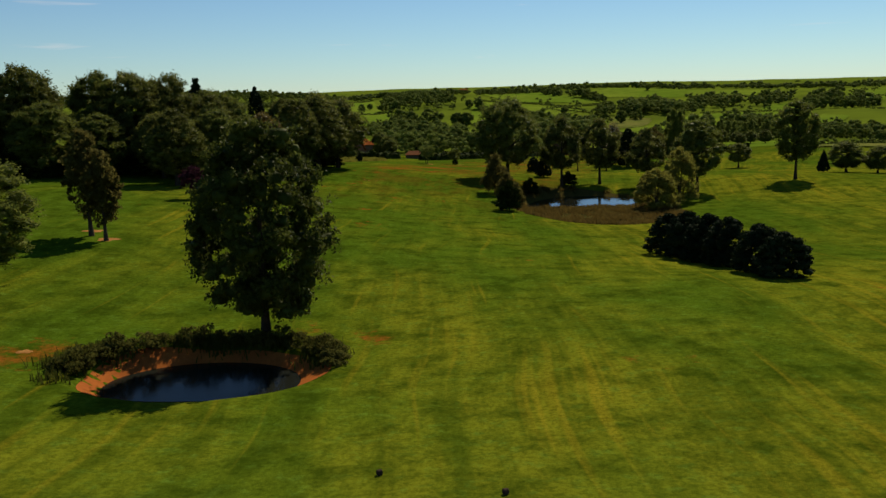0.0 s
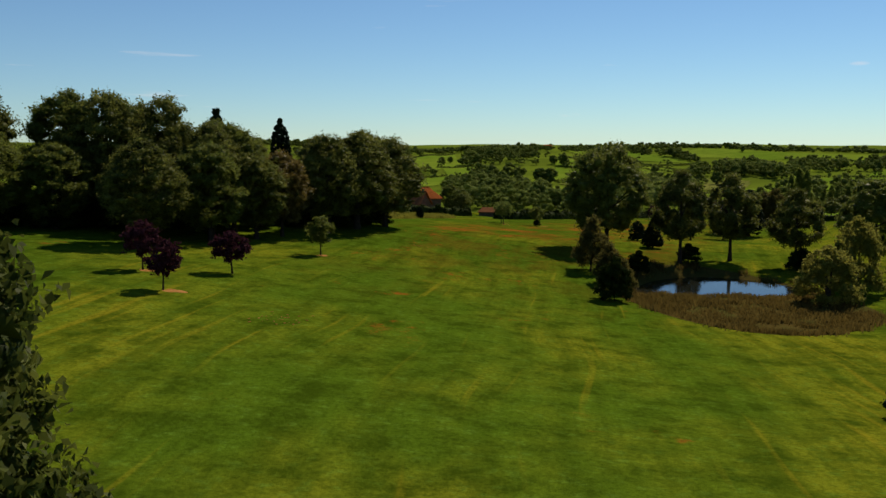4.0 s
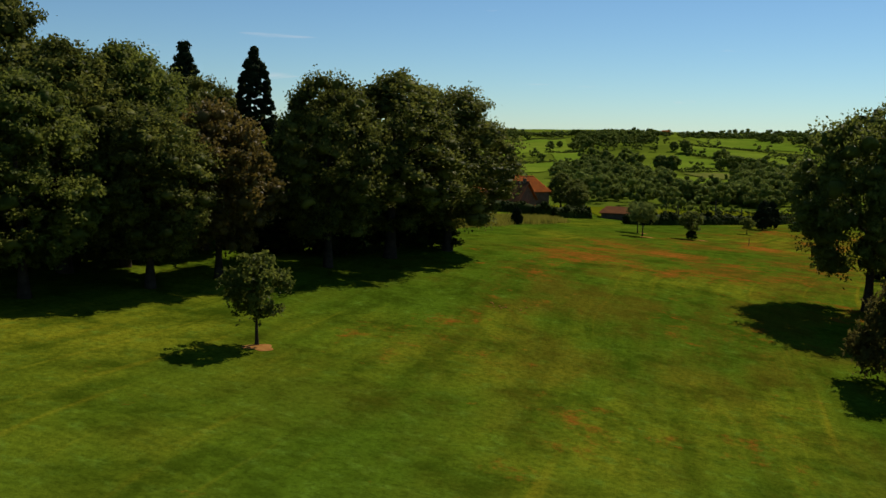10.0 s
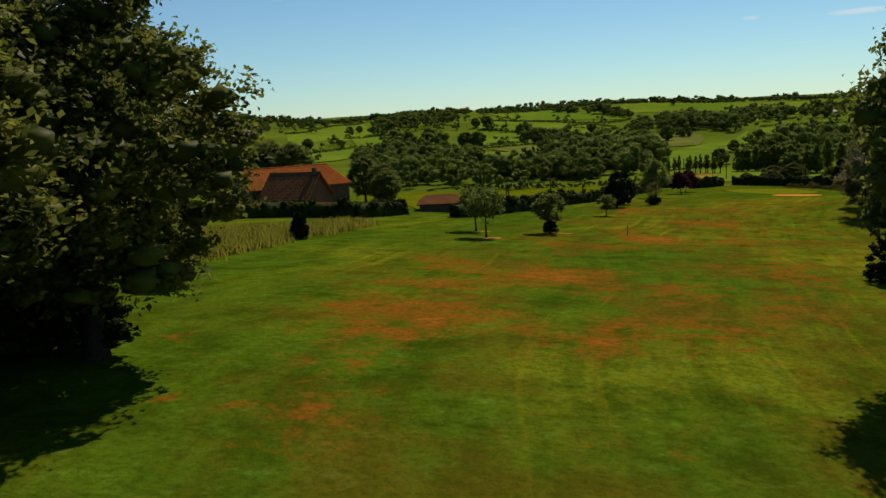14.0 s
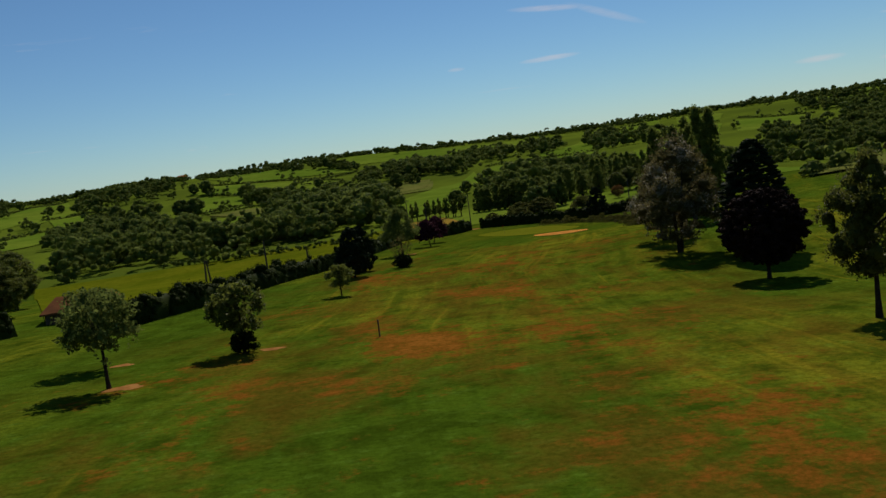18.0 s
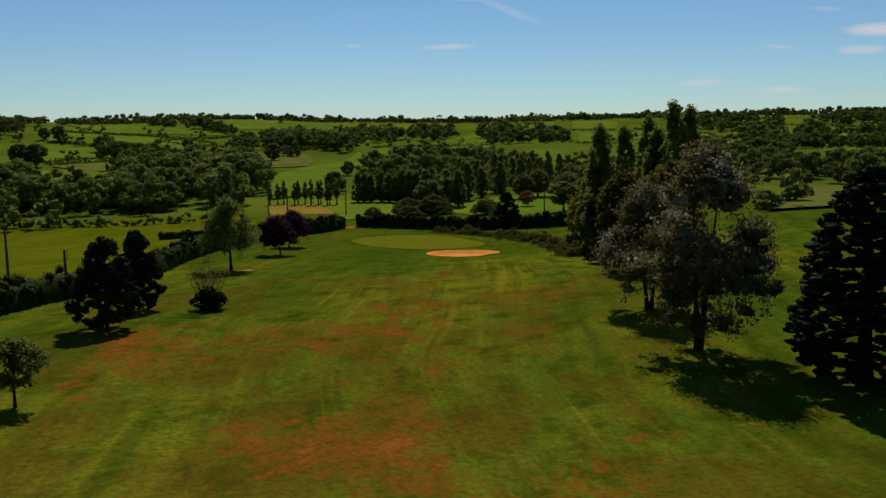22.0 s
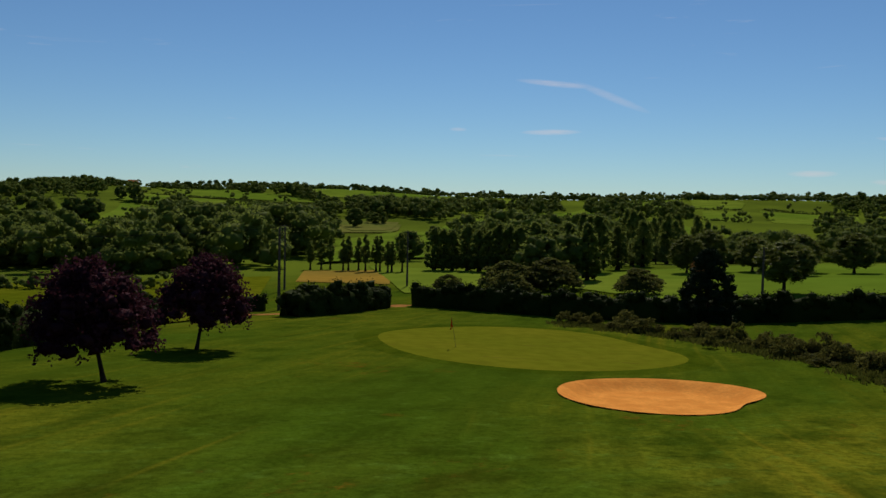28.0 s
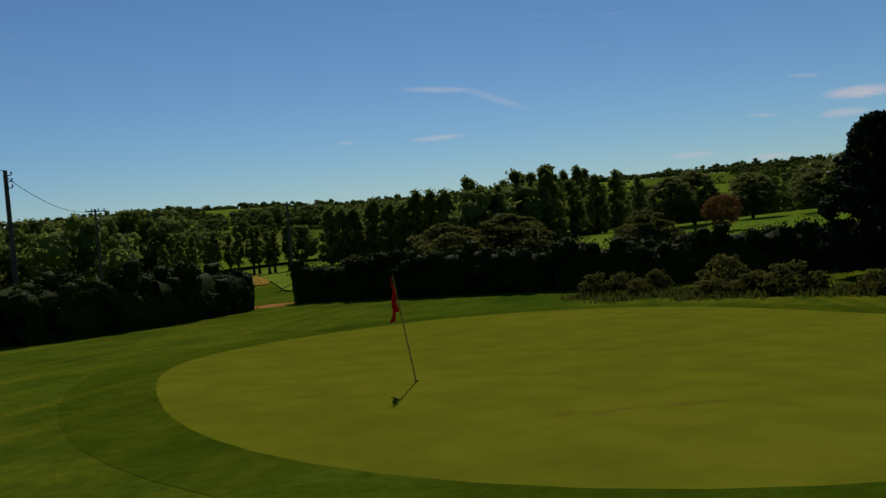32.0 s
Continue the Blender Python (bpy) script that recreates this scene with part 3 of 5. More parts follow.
# how much of each clump is closed foliage
HEART = {"rust_oak": 0.46, "broad_a": 0.46, "broad_b": 0.46, "broad_c": 0.48, "twin": 0.48, "pond_tree": 0.5, "round_tree": 0.6, "fir": 0.75, "dark_bush": 0.7, "cypress": 1.0, "beech": 0.7, "conifer_egg": 0.7,
         "poplar": 0.42, "row_poplar": 0.5, "plantation_poplar": 0.65, "far_tree": 0.75, "shrub": 0.6, "plum": 0.4, "plum_big": 0.5, "field_oak": 0.52, "silver": 0.42}
KINDS = {
    # height, radius, crown base, shape, leaves, leaf size, foliage, bark, clumps, lumpiness, droop, trunks, lean
    "broad_a": (17.0, 5.6, 2.1, "oak", 36000, 0.24, L_WOOD, BARK, 260, 0.21, 0.2, 1, 0.0),
    "broad_b": (18.0, 5.2, 2.0, "oval", 36000, 0.24, L_WOOD, BARK, 260, 0.21, 0.3, 1, 0.4),
    "broad_c": (15.0, 5.0, 1.7, "oak", 32000, 0.23, L_OAK, BARK, 230, 0.22, 0.2, 1, -0.3),
    "rust_oak": (12.0, 4.2, 1.6, "oak", 22000, 0.25, L_TAN, BARK, 200, 0.22, 0.2, 1, 0.0),
    "field_oak": (15.3, 4.9, 1.4, "oak", 36000, 0.23, L_DARK_OAK, BARK, 240, 0.20, 0.5, 1, 0.0),
    "twin": (16.3, 6.5, 2.4, "oak", 34000, 0.25, L_OAK, BARK, 280, 0.19, 0.2, 2, 0.0),
    "pond_tree": (14.4, 4.6, 3.0, "oval", 18000, 0.27, L_WOOD, BARK, 110, 0.25, 0.2, 1, 0.0),
    "round_tree": (16.0, 5.0, 3.0, "round", 20000, 0.29, L_OAK, BARK, 190, 0.2, 0.0, 1, 0.0),
    "willow": (10.0, 3.6, 0.5, "dome", 15000, 0.28, L_WILLOW, PALE_BARK, 102, 0.26, 1.2, 2, 0.0),
    "brown": (10.0, 2.1, 1.4, "oval", 9000, 0.29, L_BROWN, PALE_BARK, 93, 0.30, 1.0, 1, 0.2),
    "plum": (4.3, 1.65, 1.0, "round", 4250, 0.21, L_PLUM, BARK, 76, 0.28, 0.0, 1, -0.25),
    "plum_big": (5.1, 2.55, 1.15, "dome", 11000, 0.16, L_PLUM, BARK, 130, 0.24, 0.0, 1, -0.75),
    "apple": (4.8, 1.75, 1.1, "round", 4500, 0.21, L_OAK, BARK, 76, 0.28, 0.0, 1, 0.0),
    "sapling": (5.6, 2.1, 1.5, "round", 3750, 0.23, L_YOUNG, BARK, 68, 0.30, 0.0, 1, 0.15),
    "young": (7.8, 3.4, 1.7, "egg", 15000, 0.19, L_YOUNG, BARK, 120, 0.24, 0.0, 1, -0.2),
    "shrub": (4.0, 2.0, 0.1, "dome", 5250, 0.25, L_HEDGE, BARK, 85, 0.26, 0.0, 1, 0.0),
    "light_shrub": (6.0, 2.6, 0.1, "egg", 9000, 0.22, L_BROWN, BARK, 90, 0.30, 0.4, 2, 0.0),
    "weed": (1.2, 1.0, 0.0, "dome", 1500, 0.13, L_WEED, BARK, 40, 0.26, -0.3, 1, 0.0),
    "olive_bush": (4.0, 2.0, 0.1, "dome", 6500, 0.22, L_OLIVE, BARK, 85, 0.26, 0.0, 1, 0.0),
    "rust_tree": (4.0, 2.0, 0.3, "round", 4500, 0.2, L_RUST, BARK, 70, 0.28, 0.0, 1, 0.0),
    "fir": (6.5, 2.1, 0.12, "cone", 26000, 0.13, L_CONIFER, BARK, 520, 0.12, 0.3, 1, 0.0),
    "conifer_egg": (6.3, 2.35, 0.1, "egg", 14000, 0.16, L_CONIFER, BARK, 260, 0.15, 0.2, 1, 0.0),
    "dark_bush": (4.6, 2.2, 0.05, "dome", 9000, 0.18, L_CONIFER, BARK, 170, 0.18, 0.0, 1, 0.0),
    "cypress": (16.0, 3.0, 0.4, "egg", 34000, 0.20, L_CONIFER, BARK, 760, 0.10, 0.0, 1, 0.0),
    "beech": (7.0, 2.95, 0.9, "round", 24000, 0.15, L_BEECH, BARK, 560, 0.11, 0.1, 1, 0.0),
    "silver": (13.4, 4.6, 1.2, "egg", 22000, 0.21, L_SILVER, BARK, 95, 0.24, 0.3, 2, 0.2),
    "poplar": (18.0, 2.3, 0.8, "column", 15000, 0.26, L_POPLAR, BARK, 150, 0.24, -0.8, 1, 0.0),
    "row_poplar": (9.5, 1.1, 2.0, "column", 2200, 0.30, L_POPLAR, BARK, 50, 0.34, -0.6, 1, 0.0),
    "plantation_poplar": (11.0, 1.7, 0.3, "column", 4200, 0.28, L_POPLAR, BARK, 110, 0.24, -0.6, 1, 0.0),
    "far_tree": (11.0, 5.0, 0.6, "round", 2200, 0.55, L_FAR, BARK, 60, 0.30, 0.0, 1, 0.0),
}


def plant(kind, x, y, h, r, label, name="tree", category="tree", group="", turn=None):
    """Stands a tree of this kind on the ground, with its height and crown radius; the first is built, the rest are copies."""
    k = KINDS[kind]
    if kind not in GROWN:
        GROWN[kind] = make_tree(name, k[0], k[1], k[2], k[3], k[4], k[5], k[6], k[7], 11 + len(GROWN), k[8], k[9], k[10], k[11], k[12], 0.2 if kind == "silver" else None, 4 if k[0] > 5 else 2, HEART.get(kind, 0.0))
        ob = GROWN[kind]
        fresh = True
    else:
        ob, fresh = GROWN[kind], False
    turn = (x * 37.1 + y * 17.7) % 360 if turn is None else turn
    m = pose(x, y, ground(x, y), 0, 0, turn) @ Matrix.Diagonal((r / k[1], r / k[1], h / k[0], 1))
    if fresh:
        ob.matrix_basis = m
    else:
        was = ob.scale.copy()
        ob.scale = (1, 1, 1)
        ob2 = copy_thing(ob, m)
        ob.scale = was
        ob = ob2
        ob.name = name
    tagged(ob, label, category, group)
    return ob


# ---- the ground sheet ----
def axis(lo, hi, fine_lo, fine_hi, fine, grow, cap):
    mid = list(np.arange(fine_lo, fine_hi + 0.01, fine))
    up, s, v = [], fine, fine_hi
    while v < hi:
        s = min(s * grow, cap if v < 1900 else 400)
        v += s
        up.append(v)
    down, s, v = [], fine, fine_lo
    while v > lo:
        s = min(s * grow, cap if v > -1900 else 400)
        v -= s
        down.append(v)
    return np.array(down[::-1] + mid + up)


xs = axis(-4600, 4600, -48, 92, 0.9, 1.10, 26)
ys = axis(-2500, 4700, 26, 408, 0.9, 1.10, 26)
verts = np.array([(x, y, ground(x, y)) for y in ys for x in xs])
nx = len(xs)
i0 = (np.arange(len(ys) - 1)[:, None] * nx + np.arange(nx - 1)[None, :]).ravel()
turf_ob = new("ground", mesh_of("ground", verts, np.stack([i0, i0 + 1, i0 + nx + 1, i0 + nx], 1), GRASS, False))
dry = turf_ob.data.attributes.new("parched", "FLOAT", "POINT")
amount = np.zeros(len(verts))
for px, py, pr in PARCHED:
    amount += np.exp(-(((verts[:, 0] - px) ** 2) * 1.6 + (verts[:, 1] - py) ** 2 * 0.7) / (2 * pr * pr))
dry.data.foreach_set("value", np.clip(amount, 0, 1.8).astype(np.float32))
tagged(turf_ob, "rolling mown grass fairway with parched reddish patches", "ground", kind="structure")


def sheet(name, inside, x0, x1, y0, y1, pitch, lift, mat, label, category, z=None, kind="structure", parent=None):
    """A piece of the ground of its own, where inside(x, y) < 1, draped on it (or level, at z), fading to nothing at its rim."""
    bm = bmesh.new()
    cx, cy = (x0 + x1) / 2, (y0 + y1) / 2
    rings, n = int(max(x1 - x0, y1 - y0) / 2 / pitch), 72
    rows = []
    for k in range(rings + 1):
        row = []
        for q in range(n):
            w = 2 * math.pi * q / n
            lo, hi = 0.0, max(x1 - x0, y1 - y0)
            for _ in range(18):
                mid = (lo + hi) / 2
                if inside(cx + mid * math.cos(w), cy + mid * math.sin(w)) < 1:
                    lo = mid
                else:
                    hi = mid
            d = lo * k / rings
            x, y = cx + d * math.cos(w), cy + d * math.sin(w)
            row.append(bm.verts.new((x, y, z if z is not None else ground(x, y) + lift * min(1, 3 * (1 - k / rings) + 0.25))))
            if k == 0:
                row = row * n
                break
        rows.append(row)
    for k in range(rings):
        for q in range(n):
            p = (q + 1) % n
            f = [rows[k][q], rows[k + 1][q], rows[k + 1][p]] + ([rows[k][p]] if k else [])
            bm.faces.new(f).smooth = True
    bmesh.ops.recalc_face_normals(bm, faces=bm.faces)
    me = bpy.data.meshes.new(name)
    bm.to_mesh(me)
    bm.free()
    me.materials.append(mat)
    ob = new(name, me)
    return tagged(ob, label, category, kind=kind)


def oval(cx, cy, a, b, turn=0.0, wobble=0.06, seed=0.0):
    c, s = math.cos(radians(turn)), math.sin(radians(turn))

    def f(x, y):
        dx, dy = x - cx, y - cy
        u, v = dx * c + dy * s, -dx * s + dy * c
        w = math.atan2(v, u)
        return math.hypot(u / a, v / b) / (1 + wobble * math.sin(3 * w + seed) + wobble * 0.6 * math.sin(5 * w + 2 * seed))
    return f


# ---- ponds, green, bunker ----
sheet("pond_bank", oval(-15.8, 51.2, 7.4, 5.5, 0, 0.05, 1.0), -24, -7.6, 44.2, 58.2, 0.5, 0.03, CLAY, "bare reddish clay bank round the small pond", "bank")
sheet("pond_water", oval(-15.8, 51.2, 7.6, 5.6), -24, -7.6, 44.2, 58.2, 0.8, 0, MURKY, "small dark still pond with muddy banks", "water", POND_1)
sheet("reed_bank", oval(23.5, 155.5, 14.4, 26.2, 0, 0.03, 2.0), 8, 39, 128, 183, 1.2, 0.05, plain("sedge_ground", (0.085, 0.062, 0.016), (0.056, 0.058, 0.013), 0.4, 0.95, 0.8, 0.2), "brown sedge bank sloping to the pond", "bank")
sheet("pond_water", oval(23.5, 155.5, 14.5, 26.4), 8, 39, 128, 183, 1.5, 0, WATER, "reed-edged pond reflecting the pale sky", "water", POND_2)
sheet("green_collar", outline(*GREEN, 1.5), 51.5, 79.5, 356.5, 384.5, 0.7, 0.02, COLLAR_TURF, "collar of longer darker turf round the putting green", "grass")
sheet("putting_green", outline(*GREEN), 52.5, 78.5, 357.5, 383.5, 0.6, 0.045, GREEN_TURF, "smooth close-mown yellow-green putting green", "grass")
sheet("bunker_sand", bunker_reach, 57.9, 69.9, 344.3, 356.3, 0.3, 0.12, SAND, "raked pale orange sand of a kidney-shaped bunker", "sand")

# flagstick, leaning, with its cup
flag = new("flagstick")
flag.matrix_basis = pose(59.6, 367.9, ground(59.6, 367.9) + 0.04, 18.5, -15.5, 0)
tagged(flag, "thin leaning flagstick with a limp red flag", "flag")
part("pole", mesh_of("pole", *tube([(0, 0, -0.1), (0, 0, 1.1), (0, 0, 2.25)], (0.014, 0.012, 0.01), 8), POLE_PAINT, False), flag)
fv, ff = [], []
for i in range(9):
    for j in range(9):
        u, v = i / 8, j / 8
        fv.append((-0.012 - 0.19 * u * (0.35 + 0.65 * v) - 0.02 * math.sin(9 * v + 5 * u), 0.05 * math.sin(11 * u + 3 * v) * (0.3 + v), 2.24 - 0.62 * v - 0.28 * u))
        if i < 8 and j < 8:
            k = i * 9 + j
            ff.append((k, k + 1, k + 10, k + 9))
part("cloth", mesh_of("cloth", fv, ff, RED_CLOTH, False), flag, "hanging red flag cloth")
part("cup", mesh_of("cup", *tube([(0, 0, -0.02), (0, 0, 0.004)], (0.054, 0.054), 16), BLACK, False), flag)

# tee markers and posts
def small_block(name, x, y, s, mat, label, category):
    bm = bmesh.new()
    box(bm, 0, 0, s * 0.45, s, s * 0.8, s * 0.9, 0, s * 0.15)
    top = new(name)
    top.matrix_basis = pose(x, y, ground(x, y), 0, 0, 20)
    tagged(top, label, category, "tee markers")
    part("body", (bm, mat), top)
    bm = bmesh.new()
    box(bm, 0, 0, -s * 0.1, s * 0.25, s * 0.25, s * 0.5)
    part("spike", (bm, OLD_WOOD), top)


small_block("tee_marker", -3.5, 34.1, 0.24, DARK_WOOD, "small dark wooden tee marker on the grass", "marker")
small_block("tee_marker", 1.5, 31.8, 0.24, DARK_WOOD, "small dark wooden tee marker on the grass", "marker")


def post(x, y, h, r, label, name="distance_post"):
    top = new(name)
    top.matrix_basis = pose(x, y, ground(x, y), 0, 0, 0)
    tagged(top, label, "post")
    part("shaft", mesh_of("shaft", *tube([(0, 0, -0.2), (0, 0, h * 0.5), (0, 0, h)], (r, r, r), 8), OLD_WOOD, False), top)
    part("cap", mesh_of("cap", *tube([(0, 0, h), (0, 0, h + r), (0, 0, h + 1.4 * r)], (r * 1.25, r * 1.1, 0.005), 8), OLD_WOOD, False), top)


post(8.0, 254.1, 1.05, 0.05, "dark wooden distance post in the fairway")


def cable(a, b, sag):
    pts = [a.lerp(b, i / 16) - Vector((0, 0, sag * 4 * (i / 16) * (1 - i / 16))) for i in range(17)]
    ob = new("overhead_cable", mesh_of("overhead_cable", *tube(pts, [0.016] * 17, 4), BLACK, False))
    tagged(ob, "thin black overhead cable slung between poles", "cable", "overhead cables")


def utility_pole(x, y, h, label, arms=0, lean=0.0, turn=0.0):
    top = new("utility_pole")
    top.matrix_basis = pose(x, y, ground(x, y), 0, lean, turn)
    tagged(top, label, "utility pole", "poles of the overhead line")
    part("shaft", mesh_of("shaft", *tube([(0, 0, -0.3), (0, 0, h * 0.5), (0, 0, h)], (0.16, 0.13, 0.10), 8), OLD_WOOD, False), top)
    for i in range(3 if not arms else 0):
        part("insulator", mesh_of("insulator", *tube([(0.1, 0, h - 0.25 - 0.3 * i), (0.26, 0, h - 0.22 - 0.3 * i), (0.26, 0, h - 0.08 - 0.3 * i)], (0.02, 0.03, 0.045), 6), WIRE, False), top)
    for i in range(arms):
        bm = bmesh.new()
        box(bm, 0, 0, h - 0.2 - 0.5 * i, 1.9, 0.1, 0.1)
        part("crossarm", (bm, OLD_WOOD), top)
        for q in (-0.85, -0.3, 0.3, 0.85):
            part("insulator", mesh_of("insulator", *tube([(q, 0, h - 0.15 - 0.5 * i), (q, 0, h - 0.02 - 0.5 * i), (q, 0, h + 0.08 - 0.5 * i)], (0.03, 0.05, 0.03), 6), WIRE, False), top)
    return Vector((x, y, ground(x, y) + h))


utility_pole(-0.1, 332.3, 3.2, "short dark wooden pole behind the hedge", 0, -4.0)
utility_pole(-0.75, 332.0, 3.3, "dark wooden stay pole leaning on its neighbour", 0, 3.0)
pl2 = utility_pole(8.6, 336.2, 5.2, "dark wooden utility pole in the pasture")
pl3 = utility_pole(52.3, 399.8, 8.0, "tall dark wooden pole with insulators beside the hedge")
utility_pole(13.6, 325.8, 3.4, "short dark wooden pole behind the hedge")
pl5 = utility_pole(58.4, 441.3, 9.3, "wooden pole with a crossarm beyond the hedge", 1, 0, 20)
utility_pole(75.4, 437.3, 8.0, "wooden pole beyond the hedge gap")
utility_pole(101.4, 392.0, 6.4, "dark wooden utility pole behind the far hedge")

cable(pl2, pl3, 0.9)
cable(pl3 - Vector((0, 0, 0.3)), pl5, 0.8)

# ---- house among the hedges ----
def hip_roof(cx, cy, z, lx, ly, h, ridge):
    bm = bmesh.new()
    a = [bm.verts.new((cx + sx * lx / 2, cy + sy * ly / 2, z)) for sx, sy in ((-1, -1), (1, -1), (1, 1), (-1, 1))]
    r = [bm.verts.new((cx + s * ridge / 2, cy, z + h)) for s in (-1, 1)]
    for f in ((a[0], a[1], r[1], r[0]), (a[1], a[2], r[1]), (a[2], a[3], r[0], r[1]), (a[3], a[0], r[0])):
        bm.faces.new(f)
    g = bmesh.ops.extrude_face_region(bm, geom=bm.faces[:])
    bmesh.ops.translate(bm, verts=[e for e in g["geom"] if isinstance(e, bmesh.types.BMVert)], vec=(0, 0, 0.16))
    bmesh.ops.recalc_face_normals(bm, faces=bm.faces)
    return bm


def gabled(name, label, category, near, far, half, drop, foot, roof_mats, hip=0.0, chimney=False):
    """A gabled building: its ridge runs from near to far (x, y, z); half its width, the fall of the roof, the depth of the foot of its walls; the far end may be hipped."""
    a, b = Vector(near), Vector(far)
    run = (b - a).length
    top = new(name)
    top.matrix_basis = pose(a.x, a.y, a.z, 0, 0, math.degrees(math.atan2(b.y - a.y, b.x - a.x)))
    tagged(top, label, category)
    low = -drop
    for side in (-1, 1):
        bm = bmesh.new()
        box(bm, (run + hip * 0.8) / 2, side * (half - 0.45), (low + foot) / 2, run + hip * 0.8 - 0.5, 0.4, low - foot)
        part("wall", (bm, WALL), top)
    for x, peak in ((0.25, -0.15), (run - 0.25 + hip * 0.8, low if hip else -0.15)):
        bm = bmesh.new()
        w = half - 0.25
        ring = [(-w, foot), (w, foot), (w, low)] + ([(0, peak)] if peak > low else []) + [(-w, low)]
        face = bm.faces.new([bm.verts.new((x - 0.2, y, z)) for y, z in ring])
        g = bmesh.ops.extrude_face_region(bm, geom=[face])
        bmesh.ops.translate(bm, verts=[e for e in g["geom"] if isinstance(e, bmesh.types.BMVert)], vec=(0.4, 0, 0))
        bmesh.ops.recalc_face_normals(bm, faces=bm.faces)
        part("gable_wall", (bm, WALL), top)
    planes = [(side, [(-0.4, 0, 0), (run, 0, 0), (run + hip, side * half, -drop), (-0.4, side * half, -drop)]) for side in (-1, 1)]
    if hip:
        planes.append((-1, [(run, 0, 0), (run, 0, 0.001), (run + hip, half, -drop), (run + hip, -half, -drop)]))
    for k, (side, q) in enumerate(planes):
        bm = bmesh.new()
        v = [bm.verts.new((x, y, z)) for x, y, z in q]
        face = bm.faces.new(v)
        g = bmesh.ops.extrude_face_region(bm, geom=[face])
        bmesh.ops.translate(bm, verts=[e for e in g["geom"] if isinstance(e, bmesh.types.BMVert)], vec=(0, 0, 0.14))
        bmesh.ops.recalc_face_normals(bm, faces=bm.faces)
        roof = part("roof", (bm, roof_mats[k]), top)
        # courses of half-round tiles running down the slope
        p0, p1, p2, p3 = (Vector(c) for c in q)
        for r in range(9):
            f0, f1 = r / 9, (r + 1.06) / 9
            ul, ur, dl, dr = p0.lerp(p3, f0), p1.lerp(p2, f0), p0.lerp(p3, min(1.02, f1)), p1.lerp(p2, min(1.02, f1))
            n = max(3, int((dr - dl).length / 0.42))
            vs, fs = [], []
            for c in range(n):
                lift = 0.15 + 0.03 * ((c * 7 + r * 3) % 5) / 5
                for e, rise in ((0.02, 0.0), (0.5, 0.09), (0.94, 0.0)):
                    w = (c + e) / n
                    vs += [ul.lerp(ur, w) + Vector((0, 0, lift + rise)), dl.lerp(dr, w) + Vector((0, 0, lift + rise + 0.04))]
                m = c * 6
                fs += [(m, m + 1, m + 3, m + 2), (m + 2, m + 3, m + 5, m + 4)]
            part("tile_course", mesh_of("tile_course", vs, fs, roof_mats[k]), roof)
    part("ridge_cap", mesh_of("ridge_cap", *tube([(-0.4, 0, 0.18), (run / 2, 0, 0.15), (run, 0, 0.18)], (0.14, 0.14, 0.14), 8), roof_mats[0], False), top)
    if chimney:
        bm = bmesh.new()
        box(bm, 0.5, 0.2, 0.35, 0.6, 0.5, 1.0, 0, 0.03)
        part("chimney", (bm, WALL), top)
    return top


gabled("house", "low stone farmhouse with a sunlit orange tile roof", "house", (-44.1, 293.0, -2.05), (-31.8, 300.8, -1.6), 4.6, 3.0, -9.0, (TILE, TILE, TILE), 2.2)
# both barn slopes take the shade-darkened tile colour
gabled("barn", "dark stone barn with a tile roof coloured brown for shade", "barn", (-31.1, 286.0, -2.5), (-38.7, 288.4, -2.6), 4.5, 3.7, -7.6, (SHADE_TILE, SHADE_TILE), 0.0, True)
gabled("lean_to", "low tiled lean-to against the barn", "shed", (-27.4, 283.6, -7.0), (-31.6, 284.8, -6.9), 2.2, 0.9, -3.0, (TILE, TILE))
shed = new("shed")
shed.matrix_basis = pose(-13.2, 288.5, ground(-13.2, 288.5) - 0.7)
tagged(shed, "small outbuilding with a low orange tile roof", "shed")
for sx, sy, wx, wy in ((0, -1, 6.4, 0.35), (0, 1, 6.4, 0.35), (-1, 0, 0.35, 4.3), (1, 0, 0.35, 4.3)):
    bm = bmesh.new()
    box(bm, sx * 3.0, sy * 2.3, 0.7, wx, wy, 2.4)
    part("wall", (bm, WALL), shed)
part("roof", (hip_roof(0, 0, 1.9, 7.2, 5.6, 1.15, 4.6), SHADE_TILE), shed, "orange tile roof")

